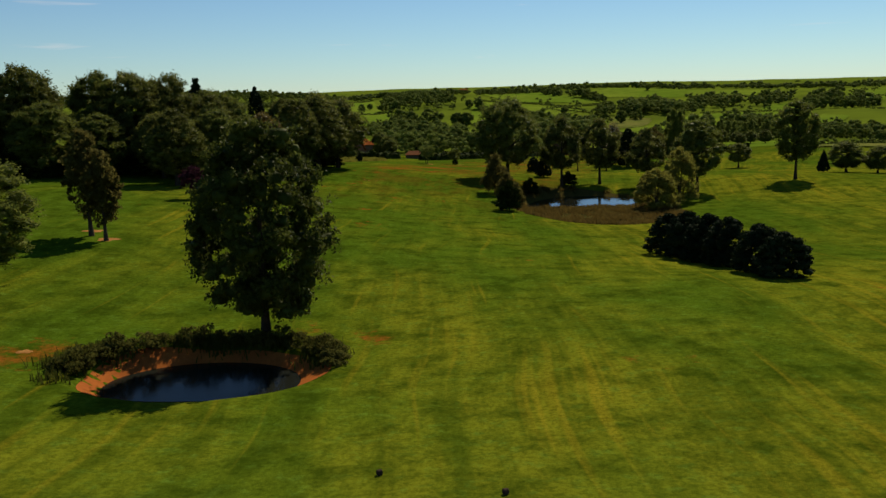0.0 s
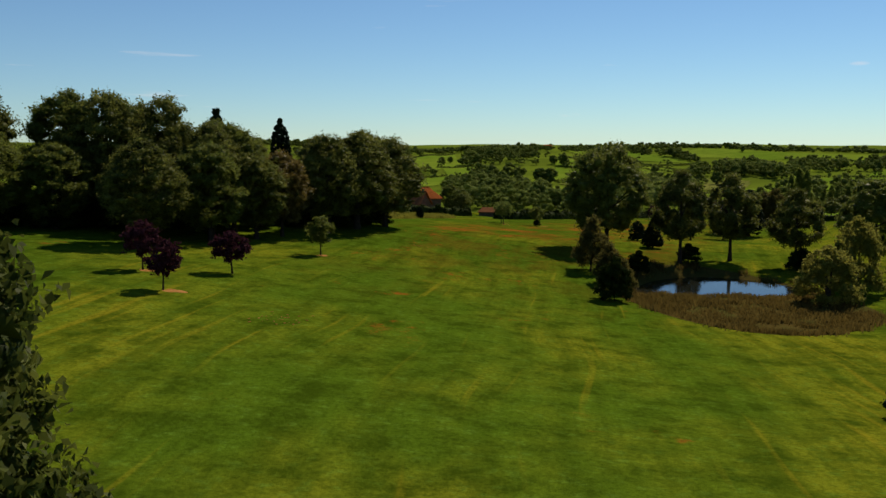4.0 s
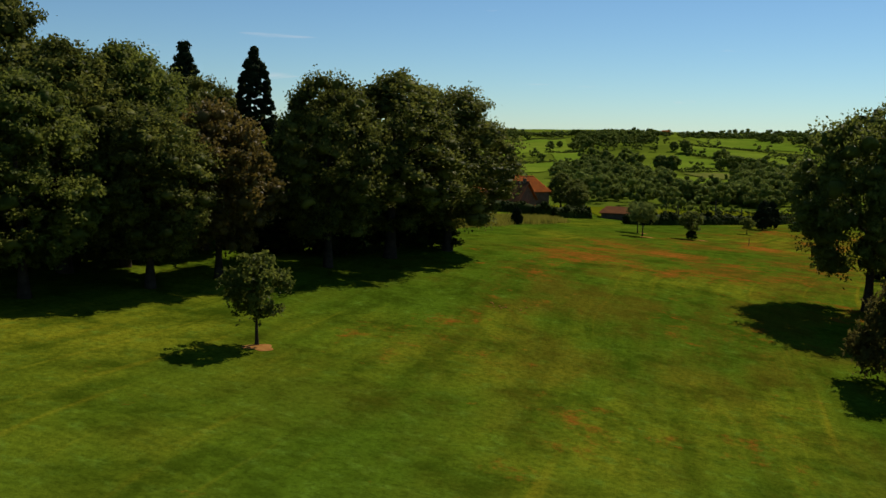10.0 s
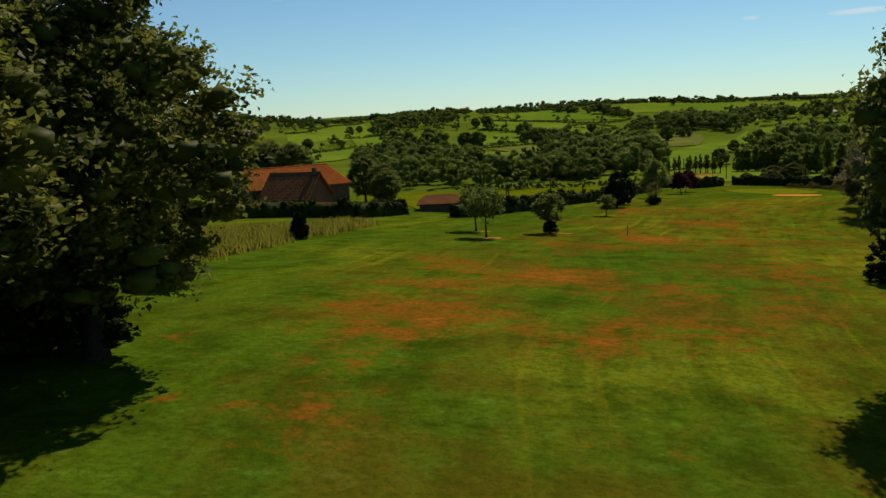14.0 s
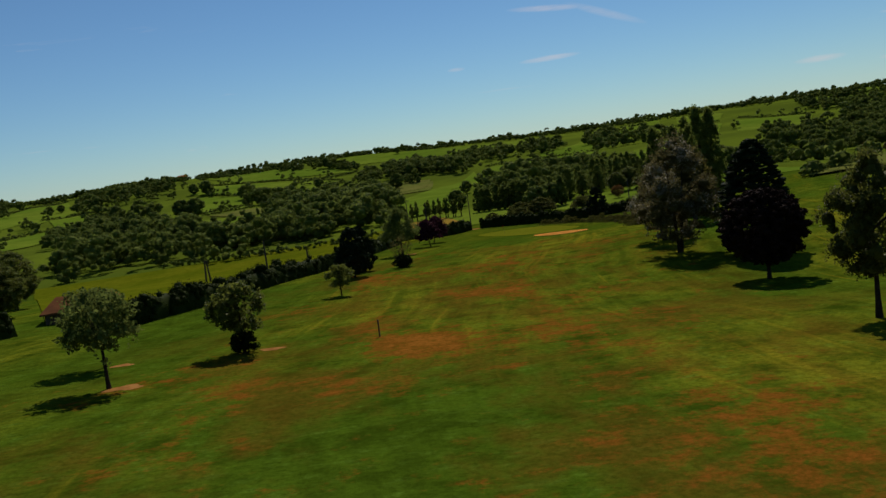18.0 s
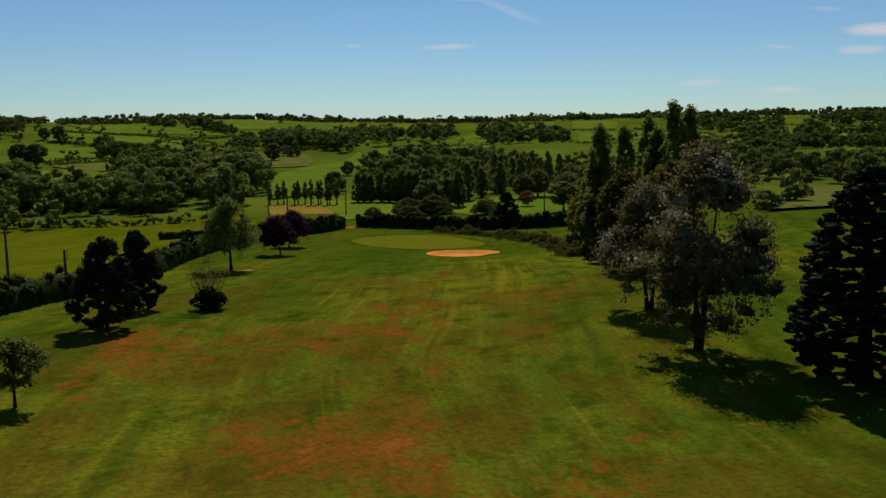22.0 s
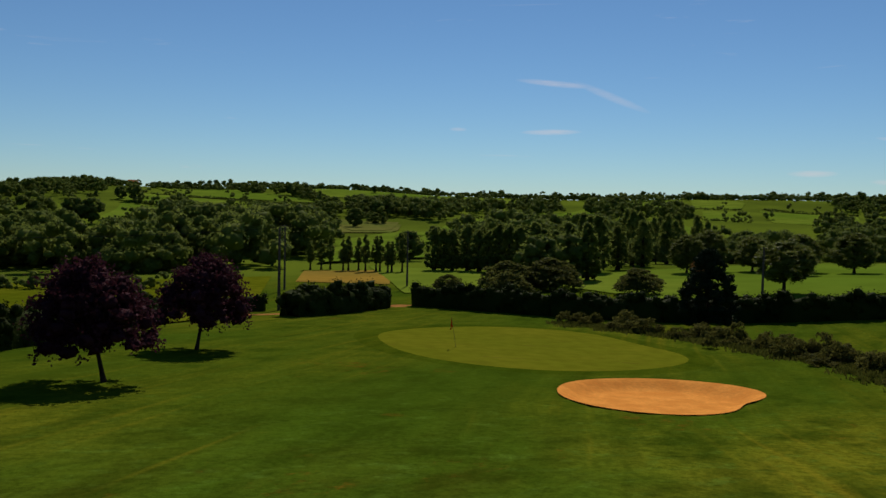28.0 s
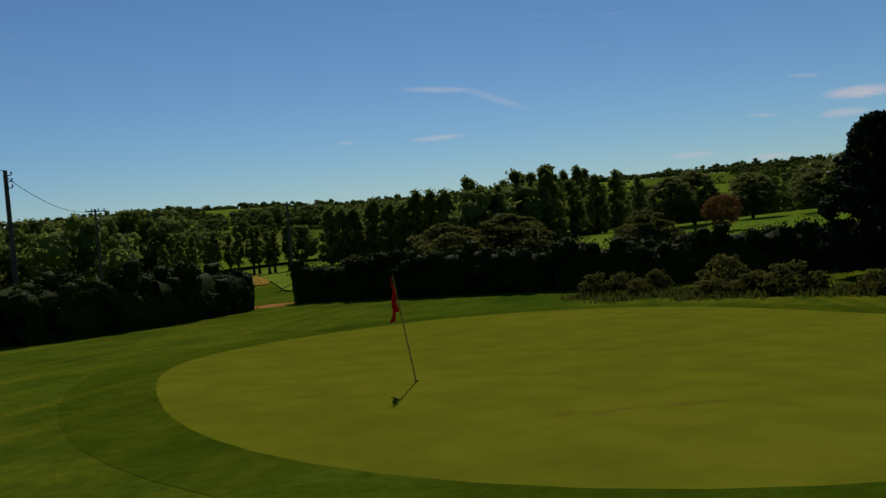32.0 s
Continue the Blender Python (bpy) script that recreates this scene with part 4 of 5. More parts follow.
# ---- hedges ----
def hedge(points, width, height, label, mat=L_HEDGE, rough=0.25, seed=3):
    """A hedge along a line: overlapping leafy lumps under a coat of leaves, with an uneven top."""
    rng = np.random.default_rng(seed)
    top = new("hedge")
    x0, y0 = points[0]
    z0 = ground(x0, y0)
    top.matrix_basis = pose(x0, y0, z0)
    tagged(top, label, "hedge")
    cc, size = [], []
    for (ax, ay), (bx, by) in zip(points, points[1:]):
        length = math.hypot(bx - ax, by - ay)
        tx, ty = (bx - ax) / length, (by - ay) / length
        for i in range(int(length * 5 * width * height / 2)):
            s, o, f = rng.random() * length, rng.uniform(-0.36, 0.36) * width, rng.random()
            x, y = ax + tx * s - ty * o, ay + ty * s + tx * o
            tall = height * (1 + rough * noise.noise((x * 0.55, y * 0.55, seed * 3.7), noise_basis="BLENDER") * 1.6)
            r = rng.uniform(0.17, 0.27) * (width + height) / 2
            cc.append((x - x0, y - y0, ground(x, y) - z0 + 0.12 + f ** 0.8 * (tall - r - 0.12)))
            size.append(r)
    cc, size = np.array(cc), np.array(size)
    n = len(cc) * 42
    k = rng.integers(0, len(cc), n)
    d = rng.normal(0, 1, (n, 3))
    d /= np.linalg.norm(d, axis=1)[:, None]
    d[:, 2] = np.where(rng.random(n) < 0.5, np.abs(d[:, 2]), d[:, 2])
    p = cc[k] + d * (size[k] * rng.uniform(0.8, 1.25, n))[:, None]
    part("foliage", mesh_of("foliage", *joined(leaves(p, d, 0.15, rng), lumps(cc, size * 0.8, rng, 1.0)), mat), top)
    # the closed heart of the hedge, one lumpy ridge
    hv, hf = [], []
    for (ax, ay), (bx, by) in zip(points, points[1:]):
        m = max(2, int(math.hypot(bx - ax, by - ay) / 0.7))
        tx, ty = (bx - ax) / math.hypot(bx - ax, by - ay), (by - ay) / math.hypot(bx - ax, by - ay)
        for q in range(m + 1):
            cx, cy = ax + (bx - ax) * q / m, ay + (by - ay) * q / m
            hh = height * rng.uniform(0.72, 0.86)
            b = len(hv)
            for sd, zz in ((-0.40, -0.2), (-0.42, hh * 0.45), (-0.30, hh * 0.85), (-0.08, hh), (0.12, hh * 0.98), (0.30, hh * 0.82), (0.42, hh * 0.45), (0.40, -0.2)):
                sd += rng.normal(0, 0.05)
                hv.append((cx - x0 - ty * sd * width, cy - y0 + tx * sd * width, ground(cx, cy) - z0 + zz * (1 + rng.normal(0, 0.05))))
            if q:
                for j in range(7):
                    hf.append((b - 8 + j, b - 7 + j, b + 1 + j, b + j))
    part("dense_heart", mesh_of("dense_heart", hv, hf, mat), top)
    return top


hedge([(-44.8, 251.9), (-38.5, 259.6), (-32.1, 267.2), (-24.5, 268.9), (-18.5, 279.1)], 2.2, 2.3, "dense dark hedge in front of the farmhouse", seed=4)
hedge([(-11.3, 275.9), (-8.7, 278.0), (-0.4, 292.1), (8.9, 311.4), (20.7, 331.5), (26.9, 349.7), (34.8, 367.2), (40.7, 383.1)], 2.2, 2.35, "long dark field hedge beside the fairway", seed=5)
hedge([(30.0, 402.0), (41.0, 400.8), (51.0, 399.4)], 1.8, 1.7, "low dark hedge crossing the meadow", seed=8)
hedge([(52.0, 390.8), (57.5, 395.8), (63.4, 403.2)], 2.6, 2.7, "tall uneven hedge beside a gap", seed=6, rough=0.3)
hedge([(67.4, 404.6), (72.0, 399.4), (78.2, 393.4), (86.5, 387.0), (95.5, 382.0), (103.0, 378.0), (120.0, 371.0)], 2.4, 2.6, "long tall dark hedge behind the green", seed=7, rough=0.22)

# ---- trees of the course ----
plant("field_oak", -13.0, 57.3, 15.2, 5.0, "broad leafy oak on the bank of the small pond", "oak", "tree", turn=0)
plant("broad_c", -38.6, 70.0, 10.8, 4.9, "full dark-leaved tree beside the fairway")
plant("brown", -35.5, 88.2, 9.6, 2.0, "slender brownish weeping birch on a bare patch", "birch")
plant("brown", -37.8, 90.3, 11.4, 2.4, "taller slender birch beside its neighbour", "birch")
for x, y, h, r in ((23.5, 99.6, 4.8, 2.6), (24.6, 95.4, 5.3, 2.7), (25.4, 91.0, 5.2, 2.7), (26.2, 86.8, 5.0, 2.6), (27.3, 80.8, 4.6, 2.5), (28.1, 76.8, 4.1, 2.6)):
    plant("dark_bush", x, y, h, r, "dense dark evergreen bush in a clipped row", "evergreen_bush", "bush", "row of evergreen bushes")
plant("plum", -36.8, 123.2, 4.7, 1.7, "small purple-leaved plum tree on the lawn", "plum_tree", "tree", "purple plums")
plant("plum", -30.9, 114.0, 4.2, 1.6, "small purple-leaved plum tree on the lawn", "plum_tree", "tree", "purple plums")
plant("plum", -29.8, 127.6, 4.2, 1.9, "leaning purple-leaved plum tree", "plum_tree", "tree", "purple plums")
plant("apple", -26.5, 149.7, 4.8, 1.75, "small round fruit tree with a bare earth ring", "fruit_tree")

# round the second pond
plant("twin", 10.2, 187.5, 17.6, 6.9, "large twin-trunked tree with a full dark crown", turn=90)
plant("pond_tree", 21.1, 182.1, 14.6, 4.4, "tall tree behind the pond")
plant("pond_tree", 29.9, 189.0, 14.2, 4.6, "tall tree with a bare trunk behind the pond")
plant("pond_tree", 39.0, 185.5, 12.4, 4.3, "leafy tree behind the pond")
plant("round_tree", 47.1, 176.5, 14.6, 5.0, "broad round-headed tree behind the willows")
plant("round_tree", 69.2, 184.2, 16.6, 4.6, "lone round-headed tree on the lawn")
plant("round_tree", 77.6, 248.6, 7.0, 3.5, "small round tree at the edge of the lawn")
plant("fir", 85.9, 211.5, 5.4, 1.7, "small dark fir on the lawn", "fir")
plant("broad_c", 91.5, 212.0, 7.5, 4.5, "low spreading tree on the lawn")
plant("broad_c", 97.5, 209.0, 6.5, 3.6, "low spreading tree on the lawn")
plant("willow", 34.3, 154.6, 7.5, 3.9, "pale yellow-green willow at the pond's edge", "willow")
plant("willow", 40.2, 162.6, 10.8, 3.5, "pale yellow-green willow at the pond's edge", "willow")
plant("light_shrub", 7.0, 164.5, 7.6, 2.9, "tall pale olive shrub beside the pond", "shrub", "shrub")
plant("light_shrub", 8.4, 156.0, 5.4, 2.2, "pale olive shrub beside the pond", "shrub", "shrub")
plant("light_shrub", 9.6, 149.6, 4.4, 1.8, "pale olive shrub beside the pond", "shrub", "shrub")
plant("shrub", 8.2, 144.0, 5.0, 2.1, "dark leafy shrub beside the pond", "shrub", "shrub")
plant("shrub", 13.9, 172.7, 3.4, 1.8, "small leafy shrub on the pond bank", "shrub", "shrub")
plant("fir", 19.0, 198.3, 5.4, 2.2, "dark pointed evergreen behind the pond", "evergreen", "tree")
plant("shrub", 22.7, 184.1, 3.0, 1.9, "leafy bush under the pond trees", "shrub", "shrub")
plant("shrub", 39.1, 182.3, 3.6, 2.4, "dark bush at the foot of a tree", "shrub", "shrub")

# along the second half
plant("sapling", -8.2, 246.4, 5.6, 2.1, "young tree with a thin crown on a bare patch", "young_tree")
plant("sapling", -9.0, 255.0, 5.4, 1.9, "young tree with a thin crown", "young_tree")
plant("apple", -0.7, 254.1, 4.6, 1.9, "small tree with a bushy foot", "fruit_tree")
plant("shrub", -0.7, 254.1, 1.7, 0.9, "low bush at the foot of a small tree", "shrub", "shrub")
plant("apple", 10.6, 282.7, 3.1, 1.4, "small leaning fruit tree", "fruit_tree")
plant("conifer_egg", 15.5, 301.1, 6.3, 2.35, "dense dark conifer beside the hedge", "conifer")
plant("conifer_egg", 18.2, 309.1, 6.2, 2.0, "taller dark conifer beside the hedge", "conifer")
plant("young", 29.8, 334.9, 7.8, 3.4, "young spreading tree on a bare patch", "young_tree", turn=20)
plant("plum_big", 39.2, 351.5, 5.1, 2.6, "leaning copper-purple plum tree near the green", "plum_tree", "tree", "purple plums by the green", turn=0)
plant("plum_big", 43.2, 363.6, 5.3, 2.6, "copper-purple plum tree near the green", "plum_tree", "tree", "purple plums by the green", turn=150)
plant("cypress", 52.0, 274.3, 12.0, 4.2, "tall dark conical conifer on the lawn", "conifer")
plant("beech", 43.3, 261.2, 7.9, 3.55, "dark round-headed copper beech on the lawn", "copper_beech", turn=0)
plant("pond_tree", 31.6, 236.1, 9.4, 2.5, "narrow dark olive tree on the lawn")
plant("dark_bush", 18.2, 214.4, 3.8, 1.8, "dark bush beside the fairway", "bush", "bush")
plant("silver", 48.6, 283.4, 13.0, 4.9, "multi-stemmed silver poplar with pale leaves", "silver_poplar", turn=0)
plant("silver", 53.2, 294.6, 9.8, 4.0, "multi-stemmed silver poplar with pale leaves", "silver_poplar", turn=140)
for x, y, h in ((65.8, 315.5, 10.5), (67.4, 309.9, 11.5), (69.9, 316.8, 10.0)):
    plant("brown", x, y, h, 3.0, "brownish willow in a thicket by the poplars", "willow")
for x, y, h in ((77.2, 322.2, 18.1), (79.6, 322.8, 17.6), (78.6, 327.6, 15.6), (80.2, 331.0, 17.2), (82.4, 333.5, 15.2), (80.2, 341.6, 17.2), (82.4, 344.0, 16.4), (85.7, 343.5, 17.0), (83.6, 347.6, 14.6), (82.0, 346.4, 11.0), (81.6, 328.4, 13.6)):
    plant("poplar", x, y, h, 2.5, "tall narrow poplar in a close group", "poplar", "tree", "group of tall poplars")
for x, y, h, r in ((78.4, 331.0, 9.0, 3.4), (80.6, 341.0, 8.5, 3.0), (79.0, 325.4, 9.5, 3.4)):
    plant("round_tree", x, y, h, r, "dark leafy tree filling the foot of the poplars")
plant("willow", 83.3, 350.8, 8.2, 2.5, "pale willow beside the poplars", "willow")
plant("shrub", 71.8, 329.3, 3.4, 2.0, "dark bush under the poplars", "shrub", "shrub")
plant("shrub", 68.7, 323.1, 3.6, 2.2, "dark bush under the poplars", "shrub", "shrub")
plant("conifer_egg", 86.8, 380.2, 7.4, 2.9, "dark bushy conifer beside the green", "conifer")
plant("rust_tree", 113.0, 419.6, 3.8, 1.9, "small tree with rust-coloured leaves in the pasture", "rust_tree")
plant("round_tree", 111.6, 401.4, 6.6, 3.6, "round-headed tree behind the far hedge")

# ---- the wood ----
WOOD = (("broad_a", -24.8, 185.6, 14.8, 6.4), ("broad_b", -27.8, 177.8, 15.4, 6.4), ("broad_a", -30.4, 170.6, 14.6, 4.8), ("broad_c", -41.4, 161.6, 15.0, 5.2),
        ("broad_b", -43.0, 157.5, 15.0, 5.6), ("broad_a", -57.0, 158.5, 18.4, 6.4), ("broad_a", -52.6, 163.5, 18.4, 6.4), ("broad_c", -59.5, 148.5, 10.8, 5.2),
        ("broad_a", -50.0, 151.5, 11.5, 5.2), ("broad_a", -72.0, 150.0, 18.6, 6.6), ("broad_c", -66.0, 143.5, 12.5, 6.0), ("broad_b", -80.0, 138.0, 15.0, 6.2),
        ("broad_c", -31.4, 196.3, 13.6, 5.2), ("broad_b", -36.0, 189.3, 14.4, 5.4), ("broad_a", -46.5, 183.0, 14.0, 4.6), ("broad_c", -47.6, 171.2, 15.5, 5.6),
        ("broad_c", -64.0, 160.4, 18.0, 6.2), ("broad_b", -78.0, 152.0, 18.0, 6.4), ("broad_c", -34.2, 204.8, 11.5, 4.6),
        ("broad_b", -54.9, 194.5, 13.5, 5.2), ("broad_a", -56.2, 178.6, 14.5, 5.6), ("broad_b", -45.3, 213.1, 9.5, 4.6),
        ("broad_a", -45.3, 225.8, 9.0, 4.4), ("broad_c", -48.2, 238.4, 9.0, 4.4), ("broad_b", -51.8, 250.2, 9.0, 4.4), ("broad_c", -43.6, 165.0, 14.5, 5.2), ("broad_a", -32.8, 213.5, 17.2, 4.6), ("broad_b", -44.5, 141.0, 12.5, 5.0), ("broad_c", -40.5, 150.5, 12.5, 4.8), ("broad_a", -36.8, 157.0, 11.5, 4.4), ("broad_b", -40.6, 171.0, 9.0, 4.2))
for kind, x, y, h, r in WOOD:
    plant(kind, x, y, h, r, "tall leafy tree at the edge of the wood", "wood_tree", "tree", "trees of the wood")
for x, y, h, r in ((-51.0, 325.0, 10.5, 4.4), (-46.4, 327.0, 12.0, 4.6), (-41.4, 324.0, 11.5, 4.6), (-28.0, 325.0, 9.0, 3.6), (-24.0, 318.0, 7.5, 3.4), (-22.5, 301.0, 6.0, 2.8)):
    plant("broad_c", x, y, h, r, "leafy tree behind the farmhouse", "farm_tree", "tree", "trees behind the farmhouse")
plant("rust_oak", -34.8, 162.0, 12.0, 4.2, "brown-tinged tree at the edge of the wood", "wood_tree")
plant("fir", -56.7, 197.5, 18.4, 5.2, "tall ragged conifer rising behind the wood", "conifer")
plant("cypress", -39.4, 177.6, 16.4, 2.7, "tall dark pointed cypress rising from the wood", "cypress")
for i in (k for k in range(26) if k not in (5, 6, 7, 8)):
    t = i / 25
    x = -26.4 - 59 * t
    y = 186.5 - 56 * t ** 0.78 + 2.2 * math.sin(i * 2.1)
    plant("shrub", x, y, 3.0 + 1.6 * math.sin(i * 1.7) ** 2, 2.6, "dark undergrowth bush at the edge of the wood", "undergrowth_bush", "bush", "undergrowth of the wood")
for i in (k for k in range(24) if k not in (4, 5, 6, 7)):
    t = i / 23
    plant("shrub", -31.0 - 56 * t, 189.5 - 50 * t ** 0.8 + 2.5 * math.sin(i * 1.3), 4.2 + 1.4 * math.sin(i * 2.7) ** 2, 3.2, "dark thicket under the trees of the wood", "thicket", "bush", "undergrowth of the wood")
# weeds and brambles on the bank of the small pond
for i in range(17):
    w = radians(5 + 185 * i / 16)
    plant("weed", -15.6 + 7.9 * math.cos(w) + 0.4 * math.sin(i * 3.1), 51.6 + 5.6 * math.sin(w), 0.9 + 0.6 * math.sin(i * 2.2) ** 2, 1.05, "low dark bramble clump on the pond bank", "weedy_clump", "bush", "brambles round the small pond")


# ---- the valley and the far hills ----
def field(mat, a, b, c, d, lift=None):
    """One farm field, draped over the land between four corners."""
    field.count += 1
    lift = 0.35 + 0.03 * (field.count % 12) if lift is None else lift
    n = 14
    vs = []
    for i in range(n + 1):
        for j in range(n + 1):
            u, v = i / n, j / n
            x = (a[0] * (1 - u) + b[0] * u) * (1 - v) + (d[0] * (1 - u) + c[0] * u) * v
            y = (a[1] * (1 - u) + b[1] * u) * (1 - v) + (d[1] * (1 - u) + c[1] * u) * v
            vs.append((x, y, ground(x, y) + lift))
    fs = [(i * (n + 1) + j, (i + 1) * (n + 1) + j, (i + 1) * (n + 1) + j + 1, i * (n + 1) + j + 1) for i in range(n) for j in range(n)]
    ob = new("field", mesh_of("field", vs, fs, mat, False))
    what = {"rough_meadow": "olive rough meadow beside the hedge", "pasture": "bright green pasture on the far slopes", "dull_pasture": "dull olive pasture", "stubble": "straw-coloured stubble strip"}[mat.name]
    tagged(ob, what, "field", kind="structure")


field.count = 0
far_rng = np.random.default_rng(77)


def far_crowns(spots, name, label, n=700, leaf_size=0.05, clumps=18, mat=L_FAR, kind="stuff", category="woodland", low=False):
    """Many distant trees in one mesh: spots of x, y, height, width."""
    vs, faces, k, count = [], [], 0, 0
    for x, y, h, w in spots:
        shape = "dome" if low else ("round", "oval", "oak")[k % 3]
        k += 1
        p, d, cc, sz = crown_points(n, 0.02 * h, h, w / 2, shape, far_rng, clumps, 0.29, 0.75, 0.8)
        v, f = joined(leaves(p, d, h * leaf_size, far_rng, 0.0, 0.9, 0.28), lumps(cc, sz * 0.78, far_rng))
        faces.append(f + count)
        count += len(v)
        v += np.array((x, y, ground(x, y) - 0.2))
        vs.append(v)
    v = np.concatenate(vs)
    ob = new(name, mesh_of(name, v, np.concatenate(faces), mat))
    tagged(ob, label, category, kind=kind)


def copse(n, h, a, b, c, d):
    spots = []
    for _ in range(int(n * 1.0)):
        u, v = far_rng.random(2)
        x = (a[0] * (1 - u) + b[0] * u) * (1 - v) + (d[0] * (1 - u) + c[0] * u) * v
        y = (a[1] * (1 - u) + b[1] * u) * (1 - v) + (d[1] * (1 - u) + c[1] * u) * v
        hh = 1.1 * h * far_rng.uniform(0.6, 1.25)
        spots.append((x, y, hh, max(9.5, hh * far_rng.uniform(1.0, 1.4))))
    far_crowns(spots, "copse", "dark leafy copse in the valley")


def hedgerow(*pts):
    spots = []
    for a, b in zip(pts, pts[1:]):
        length = math.hypot(b[0] - a[0], b[1] - a[1])
        for i in range(int(length / 2.0)):
            f = (i + far_rng.random()) * 2.0 / length
            hh = 2.0 + far_rng.random() * 1.4 + (6 if far_rng.random() < 0.035 else 0)
            spots.append((a[0] + (b[0] - a[0]) * f, a[1] + (b[1] - a[1]) * f, hh, max(4.4, hh * 1.3)))
    far_crowns(spots, "far_hedgerow", "dark hedgerow between far fields", 40, 0.16, 6, low=True)


field(PASTURE, (-185, 1111), (-125, 1379), (-95, 1090), (-138, 867))
field(PASTURE, (641, 939), (660, 918), (769, 1032), (755, 1068))
field(PASTURE, (611, 901), (626, 886), (651, 909), (634, 926))
field(PASTURE, (560, 754), (575, 732), (665, 812), (648, 838))
field(PASTURE, (450, 648), (461, 634), (540, 707), (527, 725))
field(PASTURE_DULL, (128, 360), (162, 352), (300, 470), (255, 484))
field(PASTURE, (-102, 983), (-76, 1050), (-62, 852), (-81, 851))
field(PASTURE, (-125, 819), (-85, 872), (-81, 806), (-101, 673))
field(PASTURE, (34, 1395), (137, 1390), (173, 1088), (72, 1157))
field(PASTURE, (14, 1095), (65, 1066), (61, 951), (12, 1005))
field(PASTURE, (67, 1029), (136, 949), (103, 904), (61, 959))
field(PASTURE, (17, 982), (56, 940), (52, 874), (9, 821))
field(PASTURE, (-3, 659), (12, 775), (38, 758), (46, 684))
field(PASTURE, (204, 1363), (340, 1250), (313, 1206), (173, 1151))
field(PASTURE_DULL, (98, 898), (139, 878), (130, 833), (80, 775))
field(PASTURE_DULL, (148, 875), (178, 824), (142, 708), (119, 710))
field(PASTURE, (125, 666), (213, 833), (192, 756), (128, 613))
field(PASTURE, (1, 699), (32, 774), (40, 740), (15, 577))
field(PASTURE, (16, 969), (55, 947), (45, 832), (15, 810))
field(PASTURE_DULL, (15, 797), (45, 808), (77, 791), (39, 748))
field(PASTURE, (105, 650), (156, 726), (109, 540), (75, 512))
field(PASTURE_DULL, (148, 863), (180, 837), (150, 753), (128, 727))
field(PASTURE, (140, 672), (226, 841), (301, 797), (266, 763))
field(PASTURE, (330, 979), (452, 1117), (345, 899), (271, 837))
field(PASTURE_DULL, (342, 1222), (385, 1193), (360, 1146), (321, 1162))
field(PASTURE, (494, 1125), (588, 1203), (491, 1031), (463, 1061))
field(PASTURE, (598, 1180), (556, 1015), (518, 968), (493, 1002))
field(PASTURE, (439, 908), (474, 897), (410, 811), (388, 829))
field(PASTURE, (302, 751), (315, 727), (289, 687), (271, 695))
field(PASTURE, (740, 1050), (759, 1015), (659, 920), (634, 932))
field(PASTURE, (652, 836), (641, 787), (567, 725), (564, 752))
field(PASTURE, (523, 719), (535, 699), (451, 630), (439, 639))
field(STRAW, (68, 485), (84, 479), (74, 442), (62, 455), 0.1)
field(PASTURE, (84, 500), (97, 470), (84, 418), (72, 426), 0.12)
field(PASTURE, (93, 440), (190, 480), (165, 392), (96, 396), 0.12)
field(PASTURE, (524, 952), (528, 845), (457, 762), (424, 805))
field(PASTURE, (722, 1103), (894, 1163), (743, 1002), (614, 961))
field(PASTURE, (-135, 1095), (-97, 1160), (-89, 1074), (-108, 910))
field(PASTURE, (-86, 849), (-71, 915), (-43, 936), (-39, 819))
field(PASTURE, (213, 1381), (462, 1300), (405, 1162), (237, 1219))
field(PASTURE, (470, 1097), (488, 1040), (423, 900), (439, 1023))
field(MEADOW, (-17, 290), (-46, 476), (60, 470), (47, 390), 0.12)
copse(60, 10, (-44, 481), (60, 496), (75, 573), (-47, 564))
copse(75, 11, (-42, 572), (-4, 636), (-19, 870), (-65, 878))
copse(60, 11, (-88, 1068), (-4, 1007), (-6, 1251), (-105, 1322))
copse(70, 11, (35, 523), (81, 543), (127, 762), (63, 732))
copse(12, 10, (143, 918), (180, 883), (167, 832), (134, 872))
copse(50, 12, (195, 1046), (256, 982), (207, 828), (174, 875))
copse(26, 11, (132, 1380), (185, 1134), (178, 1099), (125, 1231))
copse(16, 11, (52, 940), (88, 895), (81, 838), (44, 837))
copse(80, 11, (30, 560), (79, 542), (113, 701), (52, 735))
copse(50, 8, (7, 509), (44, 484), (52, 544), (5, 570))
copse(36, 11, (258, 1021), (298, 971), (346, 1110), (301, 1158))
copse(60, 10, (137, 600), (165, 520), (218, 591), (175, 700))
copse(20, 12, (340, 894), (314, 794), (456, 1060), (442, 1097))
copse(18, 10, (363, 880), (333, 756), (408, 877), (399, 940))
copse(36, 6, (150, 464), (166, 466), (253, 587), (235, 600))
copse(40, 11, (426, 697), (461, 662), (600, 791), (563, 846))
copse(26, 10, (287, 493), (298, 483), (421, 584), (407, 600))
copse(30, 10, (133, 904), (217, 877), (262, 1019), (148, 939))
copse(24, 11, (313, 1010), (340, 947), (414, 1107), (385, 1160))
copse(40, 9, (-65, 651), (-24, 544), (-34, 789), (-80, 862))
copse(60, 10, (320, 659), (340, 564), (425, 653), (415, 706))
copse(50, 9, (-40, 540), (7, 535), (10, 753), (-54, 790))
copse(40, 10, (-98, 1140), (-5, 1031), (-5, 1241), (-109, 1379))
copse(50, 7, (175, 455), (219, 464), (299, 634), (256, 639))
